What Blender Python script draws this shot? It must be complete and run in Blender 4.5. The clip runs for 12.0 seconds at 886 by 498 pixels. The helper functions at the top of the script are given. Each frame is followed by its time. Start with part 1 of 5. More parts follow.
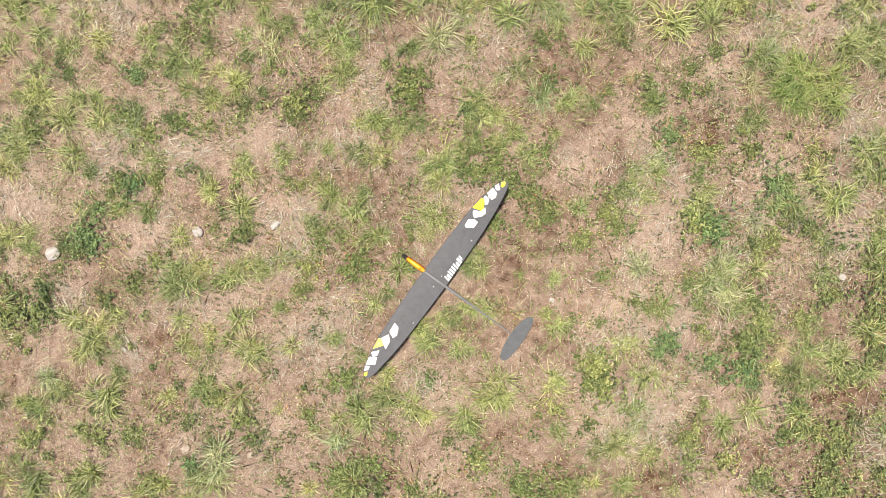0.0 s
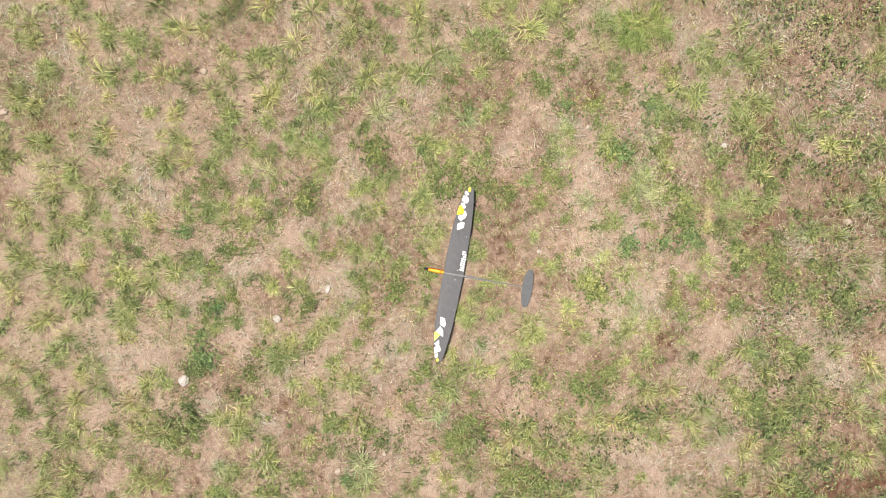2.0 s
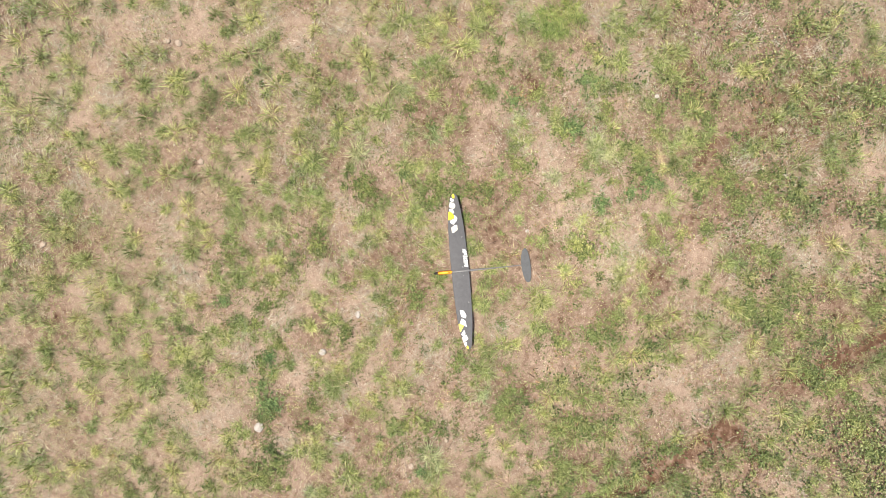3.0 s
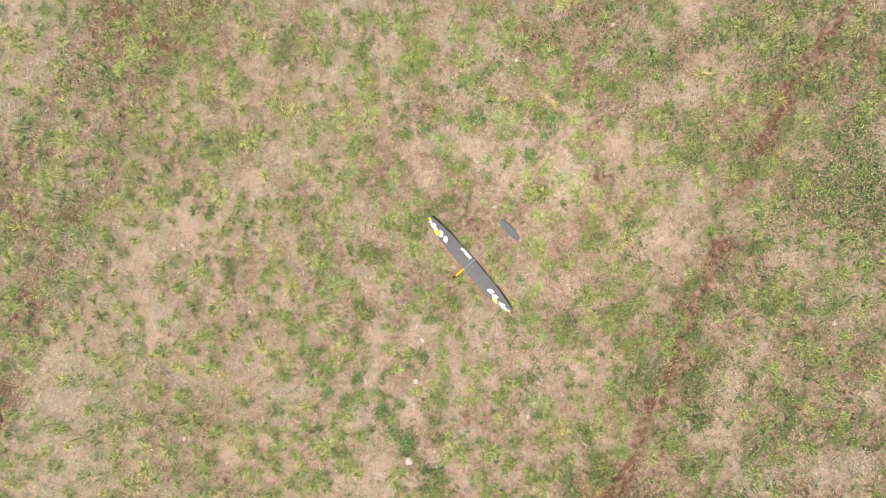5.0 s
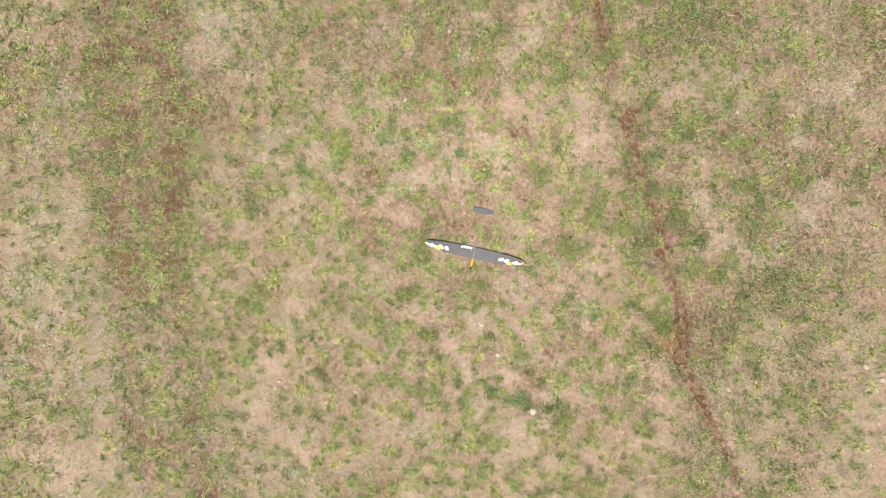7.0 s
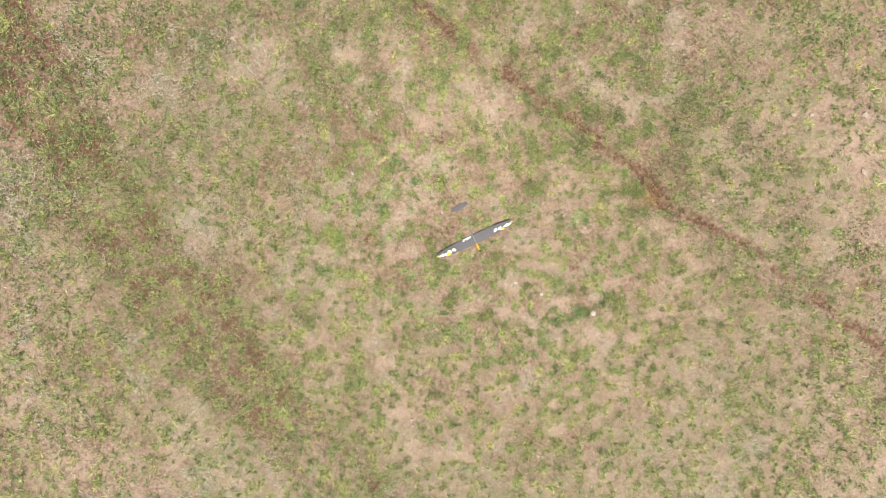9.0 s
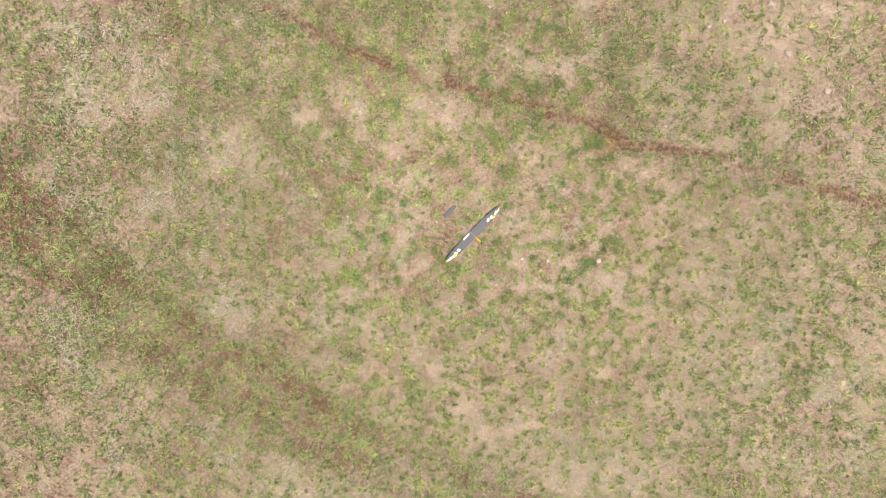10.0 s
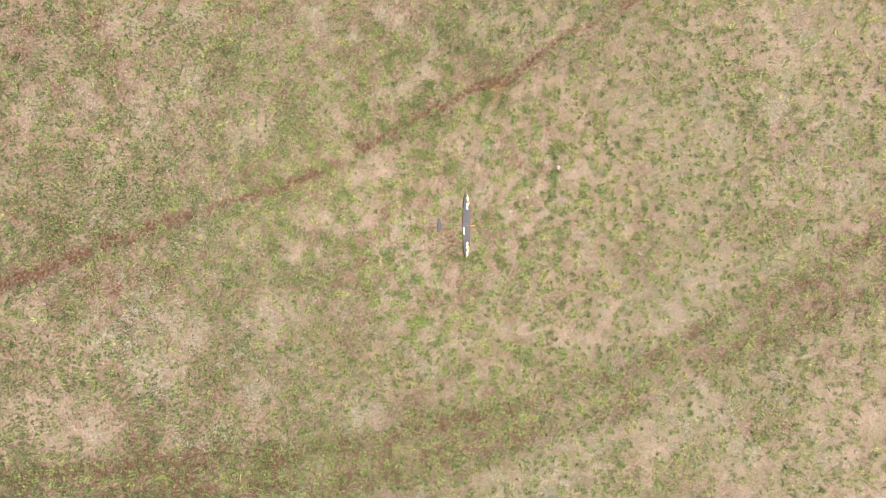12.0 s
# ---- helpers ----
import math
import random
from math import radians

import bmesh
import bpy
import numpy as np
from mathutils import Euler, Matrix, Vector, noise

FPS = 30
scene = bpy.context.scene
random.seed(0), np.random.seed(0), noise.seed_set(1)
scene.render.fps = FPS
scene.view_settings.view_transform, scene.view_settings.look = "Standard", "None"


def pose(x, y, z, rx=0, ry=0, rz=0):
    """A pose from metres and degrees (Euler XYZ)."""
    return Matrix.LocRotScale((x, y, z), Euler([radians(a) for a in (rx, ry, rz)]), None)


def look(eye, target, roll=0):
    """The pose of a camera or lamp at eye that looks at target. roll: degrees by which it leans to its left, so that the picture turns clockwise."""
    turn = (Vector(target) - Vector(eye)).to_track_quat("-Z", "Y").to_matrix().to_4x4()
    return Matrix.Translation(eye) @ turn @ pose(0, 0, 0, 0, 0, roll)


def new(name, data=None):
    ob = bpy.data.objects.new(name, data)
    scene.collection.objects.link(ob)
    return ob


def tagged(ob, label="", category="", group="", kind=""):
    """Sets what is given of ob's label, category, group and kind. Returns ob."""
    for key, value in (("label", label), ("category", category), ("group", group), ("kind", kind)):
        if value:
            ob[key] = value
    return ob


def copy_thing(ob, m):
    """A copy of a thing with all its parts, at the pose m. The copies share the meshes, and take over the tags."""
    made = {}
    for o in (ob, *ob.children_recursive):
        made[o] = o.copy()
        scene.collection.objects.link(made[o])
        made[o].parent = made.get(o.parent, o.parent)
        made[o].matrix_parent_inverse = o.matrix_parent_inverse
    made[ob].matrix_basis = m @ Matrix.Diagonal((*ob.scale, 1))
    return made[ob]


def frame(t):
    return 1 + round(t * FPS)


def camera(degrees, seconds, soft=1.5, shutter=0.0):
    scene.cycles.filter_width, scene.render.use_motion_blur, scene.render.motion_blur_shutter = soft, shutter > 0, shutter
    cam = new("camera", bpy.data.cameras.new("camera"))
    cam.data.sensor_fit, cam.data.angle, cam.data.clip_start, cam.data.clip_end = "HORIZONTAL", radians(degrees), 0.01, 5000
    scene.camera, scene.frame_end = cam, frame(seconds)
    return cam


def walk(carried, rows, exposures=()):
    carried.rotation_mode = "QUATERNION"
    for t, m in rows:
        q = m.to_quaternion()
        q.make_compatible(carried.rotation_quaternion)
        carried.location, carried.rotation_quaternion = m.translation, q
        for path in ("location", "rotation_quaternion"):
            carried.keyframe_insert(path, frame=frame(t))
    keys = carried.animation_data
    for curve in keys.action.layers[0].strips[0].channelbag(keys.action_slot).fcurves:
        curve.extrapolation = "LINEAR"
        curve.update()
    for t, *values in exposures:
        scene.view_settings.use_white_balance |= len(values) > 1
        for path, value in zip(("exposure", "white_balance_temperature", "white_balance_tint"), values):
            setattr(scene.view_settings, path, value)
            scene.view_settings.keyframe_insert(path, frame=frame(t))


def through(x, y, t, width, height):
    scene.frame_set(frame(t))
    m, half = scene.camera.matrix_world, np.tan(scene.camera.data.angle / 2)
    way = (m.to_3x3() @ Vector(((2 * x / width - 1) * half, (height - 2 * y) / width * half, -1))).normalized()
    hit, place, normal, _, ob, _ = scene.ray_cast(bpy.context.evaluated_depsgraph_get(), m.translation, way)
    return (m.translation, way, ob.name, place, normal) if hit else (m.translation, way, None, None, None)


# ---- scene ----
# ---------------------------------------------------------------- camera
cam = camera(72, 12.0, soft=0.75)
PATH = [
    (0.00, pose(0.292, 0.314, 3.953, -1.87, 3.46, 0.28)),
    (0.50, pose(0.289, 0.331, 4.254, -2.16, 3.19, -5.43)),
    (1.00, pose(0.276, 0.349, 4.601, -2.40, 2.68, -11.62)),
    (1.50, pose(0.274, 0.366, 4.949, -2.54, 2.26, -18.14)),
    (2.00, pose(0.288, 0.379, 5.304, -2.73, 2.02, -24.93)),
    (2.50, pose(0.317, 0.387, 5.656, -2.85, 1.85, -32.57)),
    (3.00, pose(0.360, 0.391, 6.032, -3.00, 1.70, -41.15)),
    (3.20, pose(0.377, 0.384, 6.187, -2.99, 1.68, -44.59)),
    (4.80, pose(0.474, 0.270, 7.352, -2.60, 1.48, -72.54)),
    (5.00, pose(0.480, 0.269, 7.527, -2.60, 1.28, -76.31)),
    (5.50, pose(0.476, 0.282, 7.968, -2.28, 0.75, -85.52)),
    (6.00, pose(0.456, 0.305, 8.414, -1.86, 0.36, -94.83)),
    (6.50, pose(0.433, 0.310, 8.850, -1.45, 0.20, -104.22)),
    (7.00, pose(0.374, 0.308, 9.298, -0.96, 0.23, -113.51)),
    (7.20, pose(0.364, 0.289, 9.478, -0.87, 0.33, -117.24)),
    (8.80, pose(0.427, 0.026, 11.077, -1.92, 1.02, -147.10)),
    (9.00, pose(0.437, -0.001, 11.272, -1.98, 1.01, -151.07)),
    (9.50, pose(0.462, -0.078, 11.775, -2.17, 0.89, -161.07)),
    (10.00, pose(0.492, -0.140, 12.301, -2.34, 0.65, -171.18)),
    (10.50, pose(0.529, -0.168, 12.858, -2.29, 0.35, -181.43)),
    (11.00, pose(0.566, -0.218, 13.416, -2.21, 0.06, -191.65)),
    (11.50, pose(0.565, -0.312, 13.996, -2.25, -0.16, -203.43)),
    (12.00, pose(0.532, -0.414, 14.574, -2.31, -0.42, -215.39)),
]
walk(cam, PATH, exposures=((0, 0.5), (12, 0.5)))

# ---------------------------------------------------------------- daylight: high thin cloud
world = bpy.data.worlds.new("sky")
scene.world = world
world.use_nodes = True
sky = world.node_tree.nodes.new("ShaderNodeTexSky")
sky.sky_type = "NISHITA"
sky.sun_disc = False
sky.sun_elevation, sky.sun_rotation = radians(78), radians(-35)
sky.dust_density = 3.0
backdrop = world.node_tree.nodes["Background"]
world.node_tree.links.new(sky.outputs[0], backdrop.inputs[0])
backdrop.inputs[1].default_value = 0.07
sun = new("sun", bpy.data.lights.new("sun", "SUN"))
sun.data.energy, sun.data.angle, sun.data.color = 3.8, radians(6), (1.0, 0.945, 0.86)
sun.matrix_basis = look((-0.9, 1.3, 8.0), (0, 0, 0))


# ---------------------------------------------------------------- materials
def material(name, rough=0.8, metal=0.0, spec=0.3):
    m = bpy.data.materials.new(name)
    m.use_nodes = True
    b = m.node_tree.nodes["Principled BSDF"]
    b.inputs["Roughness"].default_value = rough
    b.inputs["Metallic"].default_value = metal
    b.inputs["Specular IOR Level"].default_value = spec
    return m, m.node_tree, b


def node(tree, kind, **values):
    n = tree.nodes.new(kind)
    for k, v in values.items():
        n.inputs[k].default_value = v
    return n


def ramp(tree, source, stops):
    r = tree.nodes.new("ShaderNodeValToRGB")
    e = r.color_ramp.elements
    while len(e) < len(stops):
        e.new(0.5)
    for el, (at, c) in zip(e, stops):
        el.position, el.color = at, (*c, 1)
    tree.links.new(source, r.inputs[0])
    return r.outputs[0]


def mix(tree, a, b, factor, mode="MIX"):
    n = tree.nodes.new("ShaderNodeMix")
    n.data_type, n.blend_type = "RGBA", mode
    for socket, v in ((n.inputs[0], factor), (n.inputs[6], a), (n.inputs[7], b)):
        if hasattr(v, "is_linked"):
            tree.links.new(v, socket)
        elif isinstance(v, tuple):
            socket.default_value = (*v, 1)
        else:
            socket.default_value = v
    return n.outputs[2]


def place(tree):
    return tree.nodes.new("ShaderNodeNewGeometry").outputs["Position"]


def speckle(tree, scale, detail=4.0, rough=0.6):
    n = node(tree, "ShaderNodeTexNoise", Scale=scale, Detail=detail, Roughness=rough)
    tree.links.new(place(tree), n.inputs["Vector"])
    return n.outputs[0]


def relief(tree, b, height, strength, distance):
    n = node(tree, "ShaderNodeBump", Strength=strength, Distance=distance)
    tree.links.new(height, n.inputs["Height"])
    tree.links.new(n.outputs[0], b.inputs["Normal"])


def ground_material():
    m, t, b = material("dry_soil_and_thatch", 0.95, 0, 0.1)
    fine, mid, broad = speckle(t, 130, 3, 0.7), speckle(t, 14, 5, 0.65), speckle(t, 1.3, 3)
    soil = ramp(t, mid, ((0.25, (0.080, 0.042, 0.027)), (0.5, (0.155, 0.09, 0.058)), (0.75, (0.29, 0.195, 0.138))))
    straw = ramp(t, fine, ((0.2, (0.20, 0.14, 0.105)), (0.5, (0.43, 0.325, 0.245)), (0.8, (0.66, 0.535, 0.435))))
    cover = t.nodes.new("ShaderNodeAttribute")
    cover.attribute_name = "thatch"
    add = node(t, "ShaderNodeMath")
    add.operation = "MULTIPLY_ADD"
    t.links.new(mid, add.inputs[0])
    add.inputs[1].default_value = 1.6
    off = node(t, "ShaderNodeMath")
    off.operation = "SUBTRACT"
    t.links.new(cover.outputs["Fac"], off.inputs[0])
    off.inputs[1].default_value = 0.85
    t.links.new(off.outputs[0], add.inputs[2])
    limit = t.nodes.new("ShaderNodeClamp")
    t.links.new(add.outputs[0], limit.inputs[0])
    col = mix(t, soil, straw, limit.outputs[0])
    col = mix(t, col, ramp(t, broad, ((0.3, (0.86, 0.80, 0.76)), (0.7, (1.06, 1.02, 1.0)))), 0.8, "MULTIPLY")
    # Past the plants that stand singly the sward is colour alone.
    sward = t.nodes.new("ShaderNodeAttribute")
    sward.attribute_name = "sward"
    clumps = ramp(t, speckle(t, 2.2, 6, 0.7), ((0.38, (0.33, 0.255, 0.175)), (0.5, (0.235, 0.21, 0.115)), (0.62, (0.14, 0.15, 0.065))))
    col = mix(t, col, clumps, sward.outputs["Fac"])
    t.links.new(col, b.inputs["Base Color"])
    relief(t, b, fine, 0.7, 0.01)
    return m


def blade_material(name, greens, tip, tipping, through=0.16, uneven=0.3, tones=0.3, gloss=0.4):
    """Leaf colour by plant, by blade, by patch and along the blade. A plant's own tone is the first coordinate of its UV map, turned on by the object's random number."""
    m, t, b = material(name, 0.7 - 0.5 * gloss, 0, gloss)
    geo = t.nodes.new("ShaderNodeNewGeometry")
    own = ramp(t, geo.outputs["Random Per Island"], [(i / (len(greens) - 1), c) for i, c in enumerate(greens)])
    uv = t.nodes.new("ShaderNodeUVMap")
    along = t.nodes.new("ShaderNodeSeparateXYZ")
    t.links.new(uv.outputs[0], along.inputs[0])
    turned = node(t, "ShaderNodeMath")
    turned.operation = "ADD"
    t.links.new(along.outputs[0], turned.inputs[0])
    t.links.new(t.nodes.new("ShaderNodeObjectInfo").outputs["Random"], turned.inputs[1])
    wrapped = node(t, "ShaderNodeMath")
    wrapped.operation = "FRACT"
    t.links.new(turned.outputs[0], wrapped.inputs[0])
    low, high = 1 - tones, 1 + tones
    plant = ramp(t, wrapped.outputs[0], ((0.0, (low * 0.92, low * 1.0, low * 0.92)), (0.4, (0.92, 0.99, 0.90)), (0.75, (1.06, 1.04, 1.0)), (1.0, (high * 1.04, high * 0.97, high * 0.9))))
    patch = ramp(t, speckle(t, 3.0, 3), ((0.3, (0.86, 0.94, 0.88)), (0.7, (1.12, 1.04, 0.96))))
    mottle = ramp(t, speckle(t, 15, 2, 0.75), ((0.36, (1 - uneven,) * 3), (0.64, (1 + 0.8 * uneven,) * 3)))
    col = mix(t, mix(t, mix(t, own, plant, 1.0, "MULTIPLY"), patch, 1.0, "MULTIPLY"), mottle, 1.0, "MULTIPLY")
    dry = node(t, "ShaderNodeMapRange")
    dry.inputs[1].default_value, dry.inputs[2].default_value = tipping, 1.0
    t.links.new(along.outputs[1], dry.inputs[0])
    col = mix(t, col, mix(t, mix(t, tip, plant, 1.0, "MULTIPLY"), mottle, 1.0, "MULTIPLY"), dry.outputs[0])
    t.links.new(col, b.inputs["Base Color"])
    if through:
        tr = t.nodes.new("ShaderNodeBsdfTranslucent")
        t.links.new(col, tr.inputs[0])
        both = node(t, "ShaderNodeMixShader", Fac=through)
        t.links.new(b.outputs[0], both.inputs[1])
        t.links.new(tr.outputs[0], both.inputs[2])
        t.links.new(both.outputs[0], t.nodes["Material Output"].inputs[0])
    return m


def stone_material(name, dark, light):
    m, t, b = material(name, 0.9, 0, 0.2)
    s = speckle(t, 38, 6, 0.7)
    t.links.new(ramp(t, s, ((0.3, dark), (0.65, light))), b.inputs["Base Color"])
    relief(t, b, s, 0.5, 0.006)
    return m


def skin_material(name, colour, rough, spec=0.4, wear=0.12):
    """Film, paint or moulded plastic with faint dirt and scuffs."""
    m, t, b = material(name, rough, 0, spec)
    dirt = ramp(t, speckle(t, 22, 6, 0.7), ((0.35, tuple(c * (1 - wear) for c in colour)), (0.7, tuple(min(1, c * (1 + wear)) for c in colour))))
    grain = ramp(t, speckle(t, 400, 2), ((0.3, (0.93, 0.93, 0.93)), (0.7, (1.05, 1.05, 1.05))))
    t.links.new(mix(t, dirt, grain, 1.0, "MULTIPLY"), b.inputs["Base Color"])
    r = node(t, "ShaderNodeMapRange")
    r.inputs[3].default_value, r.inputs[4].default_value = rough - 0.08, rough + 0.12
    t.links.new(speckle(t, 30, 5), r.inputs[0])
    t.links.new(r.outputs[0], b.inputs["Roughness"])
    return m


SOIL = ground_material()
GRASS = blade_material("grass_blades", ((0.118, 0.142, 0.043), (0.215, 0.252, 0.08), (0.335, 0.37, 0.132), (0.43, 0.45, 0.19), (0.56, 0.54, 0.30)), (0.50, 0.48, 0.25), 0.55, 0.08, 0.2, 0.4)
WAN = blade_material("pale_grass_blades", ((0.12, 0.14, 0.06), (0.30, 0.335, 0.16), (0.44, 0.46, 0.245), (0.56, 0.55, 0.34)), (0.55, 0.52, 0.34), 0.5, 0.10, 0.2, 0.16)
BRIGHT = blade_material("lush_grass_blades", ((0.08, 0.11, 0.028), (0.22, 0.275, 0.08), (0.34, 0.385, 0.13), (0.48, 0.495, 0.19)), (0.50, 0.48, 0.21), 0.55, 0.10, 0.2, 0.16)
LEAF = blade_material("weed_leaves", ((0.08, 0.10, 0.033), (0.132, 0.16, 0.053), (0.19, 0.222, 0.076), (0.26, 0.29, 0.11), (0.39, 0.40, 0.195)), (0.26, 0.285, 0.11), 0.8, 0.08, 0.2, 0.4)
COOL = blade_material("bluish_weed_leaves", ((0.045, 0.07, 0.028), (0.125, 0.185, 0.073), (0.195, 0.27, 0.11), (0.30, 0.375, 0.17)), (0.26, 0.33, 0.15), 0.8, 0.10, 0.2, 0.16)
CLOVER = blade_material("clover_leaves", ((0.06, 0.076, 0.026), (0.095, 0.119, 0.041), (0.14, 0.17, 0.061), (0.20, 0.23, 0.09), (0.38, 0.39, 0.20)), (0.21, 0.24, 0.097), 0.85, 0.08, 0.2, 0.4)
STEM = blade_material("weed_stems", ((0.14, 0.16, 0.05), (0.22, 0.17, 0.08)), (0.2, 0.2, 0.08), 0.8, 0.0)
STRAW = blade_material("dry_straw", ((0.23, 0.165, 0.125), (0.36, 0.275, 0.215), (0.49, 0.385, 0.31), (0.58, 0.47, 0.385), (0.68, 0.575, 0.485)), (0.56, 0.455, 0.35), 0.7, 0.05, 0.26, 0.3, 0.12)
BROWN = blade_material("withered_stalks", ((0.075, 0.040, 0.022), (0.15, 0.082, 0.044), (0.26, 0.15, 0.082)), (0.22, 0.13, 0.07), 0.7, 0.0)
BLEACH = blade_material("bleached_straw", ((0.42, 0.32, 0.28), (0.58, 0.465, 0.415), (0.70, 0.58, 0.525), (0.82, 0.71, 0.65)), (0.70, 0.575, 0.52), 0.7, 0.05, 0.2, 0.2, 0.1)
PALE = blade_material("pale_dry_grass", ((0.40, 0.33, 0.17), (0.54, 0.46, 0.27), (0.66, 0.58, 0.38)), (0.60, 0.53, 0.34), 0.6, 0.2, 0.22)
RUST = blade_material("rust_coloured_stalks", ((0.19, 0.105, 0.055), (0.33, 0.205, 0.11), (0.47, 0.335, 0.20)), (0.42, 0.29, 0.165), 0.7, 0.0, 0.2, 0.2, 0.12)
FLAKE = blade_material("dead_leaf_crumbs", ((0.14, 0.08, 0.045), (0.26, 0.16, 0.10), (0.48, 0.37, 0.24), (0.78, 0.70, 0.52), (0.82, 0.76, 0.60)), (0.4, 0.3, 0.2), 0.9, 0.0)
PALE_STONE = stone_material("pale_limestone", (0.38, 0.33, 0.28), (0.58, 0.52, 0.46))
TAN_STONE = stone_material("tan_stone", (0.33, 0.25, 0.185), (0.50, 0.40, 0.31))
CARBON = skin_material("dark_grey_wing_skin", (0.118, 0.115, 0.117), 0.58, 0.28)
TUBE = skin_material("carbon_tube", (0.22, 0.215, 0.21), 0.35)
TAIL = skin_material("grey_tail_skin", (0.135, 0.137, 0.137), 0.85, 0.12)
WHITE = skin_material("white_film", (0.82, 0.81, 0.78), 0.4, wear=0.04)
CREAM = skin_material("cream_film", (0.80, 0.76, 0.62), 0.4, wear=0.05)
YELLOW = skin_material("yellow_film", (0.80, 0.68, 0.015), 0.4, wear=0.05)
ORANGE = skin_material("yellow_orange_pod_paint", (0.82, 0.42, 0.01), 0.35, wear=0.06)
RED = skin_material("red_orange_pod_paint", (0.62, 0.12, 0.012), 0.35, wear=0.06)
BLACK = skin_material("black_nose_rubber", (0.02, 0.018, 0.018), 0.5)


# ---------------------------------------------------------------- the lie of the land
def lattice(ix, iy, seed):
    n = (ix * 374761393 + iy * 668265263 + seed * 1442695041) & 0x7FFFFFFF
    n = ((n ^ (n >> 13)) * 1274126177) & 0x7FFFFFFF
    return ((n ^ (n >> 16)) & 0xFFFF) / 65535.0


def lumps(x, y, size, seed):
    """Smooth noise between 0 and 1 with bumps of that size."""
    u, v = x / size, y / size
    iu, iv = np.floor(u).astype(np.int64), np.floor(v).astype(np.int64)
    fu, fv = u - iu, v - iv
    fu, fv = fu * fu * (3 - 2 * fu), fv * fv * (3 - 2 * fv)
    a, b = lattice(iu, iv, seed), lattice(iu + 1, iv, seed)
    c, d = lattice(iu, iv + 1, seed), lattice(iu + 1, iv + 1, seed)
    return (a * (1 - fu) + b * fu) * (1 - fv) + (c * (1 - fu) + d * fu) * fv


RUT = ((-14.0, -1.9), (-10.0, -1.8), (-7.3, -1.87), (-6.07, -2.06), (-5.2, -2.2), (-4.5, -2.3), (-3.8, -2.29), (-3.1, -2.23), (-2.64, -2.25), (-2.3, -2.47), (-2.1, -2.53), (-1.35, -2.57), (-0.6, -2.71),
       (0.0, -2.77), (0.5, -2.85), (1.2, -2.98), (2.2, -3.12), (2.7, -3.2), (4.0, -3.6), (5.7, -4.2), (8.0, -4.8), (9.1, -5.05), (14.0, -6.6))
TRACK = ((-14.0, 6.6), (-11.0, 6.2), (-8.1, 5.97), (-7.0, 5.95), (-5.6, 5.65), (-4.1, 5.42), (-2.6, 5.25), (-1.6, 5.13), (-0.3, 4.84),
         (1.0, 4.4), (2.3, 3.87), (4.3, 3.05), (5.6, 2.52), (7.35, 1.5), (10.4, -0.2), (14.0, -2.3))
BARE_NEAR = ((-2.07, 1.73, 0.15), (-1.2, 0.95, 0.15), (-1.01, 0.94, 0.13), (0.43, 1.45, 0.18), (0.21, 1.38, 0.15), (2.28, 1.57, 0.16), (2.21, 1.45, 0.15), (2.66, 1.1, 0.15),
    (2.73, 1.04, 0.13), (1.49, 0.39, 0.15), (1.4, 0.34, 0.13), (2.13, 0.75, 0.14), (-2.2, 0.81, 0.15), (-1.66, 0.83, 0.15), (-2.41, -0.16, 0.13), (-2.66, -0.56, 0.1),
    (-0.07, -0.63, 0.16), (-0.67, 0.92, 0.14), (2.72, -1.08, 0.14), (1.53, -0.82, 0.1), (1.53, -1.18, 0.15), (1.53, -0.74, 0.09), (-0.48, 1.19, 0.14), (-1.24, 0.96,
    0.15), (-2.86, -0.37, 0.04), (2.68, 0.34, 0.15), (2.19, 0.09, 0.12), (2.58, 0.27, 0.11), (-0.67, -0.21, 0.14), (-1.13, -0.42, 0.05), (-1.68, -1.14, 0.1), (-1.98,
    -0.51, 0.1), (-0.71, -0.57, 0.14), (0.87, 0.7, 0.13))
SOIL_NEAR = ((1.59, -0.53, 0.13), (1.84, -0.59, 0.12), (2.5, -0.69, 0.15), (1.21, -0.75, 0.11), (-0.79, -0.57, 0.11), (-0.3, 1.28, 0.08), (-0.74, 0.99, 0.11), (-1.47, 0.46,
    0.12), (1.01, 0.19, 0.09), (1.54, 0.27, 0.07), (1.65, 0.23, 0.09), (1.47, -1.3, 0.15), (1.6, -1.11, 0.15), (0.54, 0.59, 0.09), (2.23, 0.91, 0.15), (1.71, 0.98,
    0.15), (-1.04, 1.1, 0.08), (1.15, 0.8, 0.13), (-0.03, -1, 0.15), (0.49, -1.06, 0.16), (-0.29, -1.27, 0.14), (2.03, -1.1, 0.16), (0.66, -0.43, 0.1), (-1.99, -1.32,
    0.11), (-1.79, -0.43, 0.1), (-1.01, -0.76, 0.11))
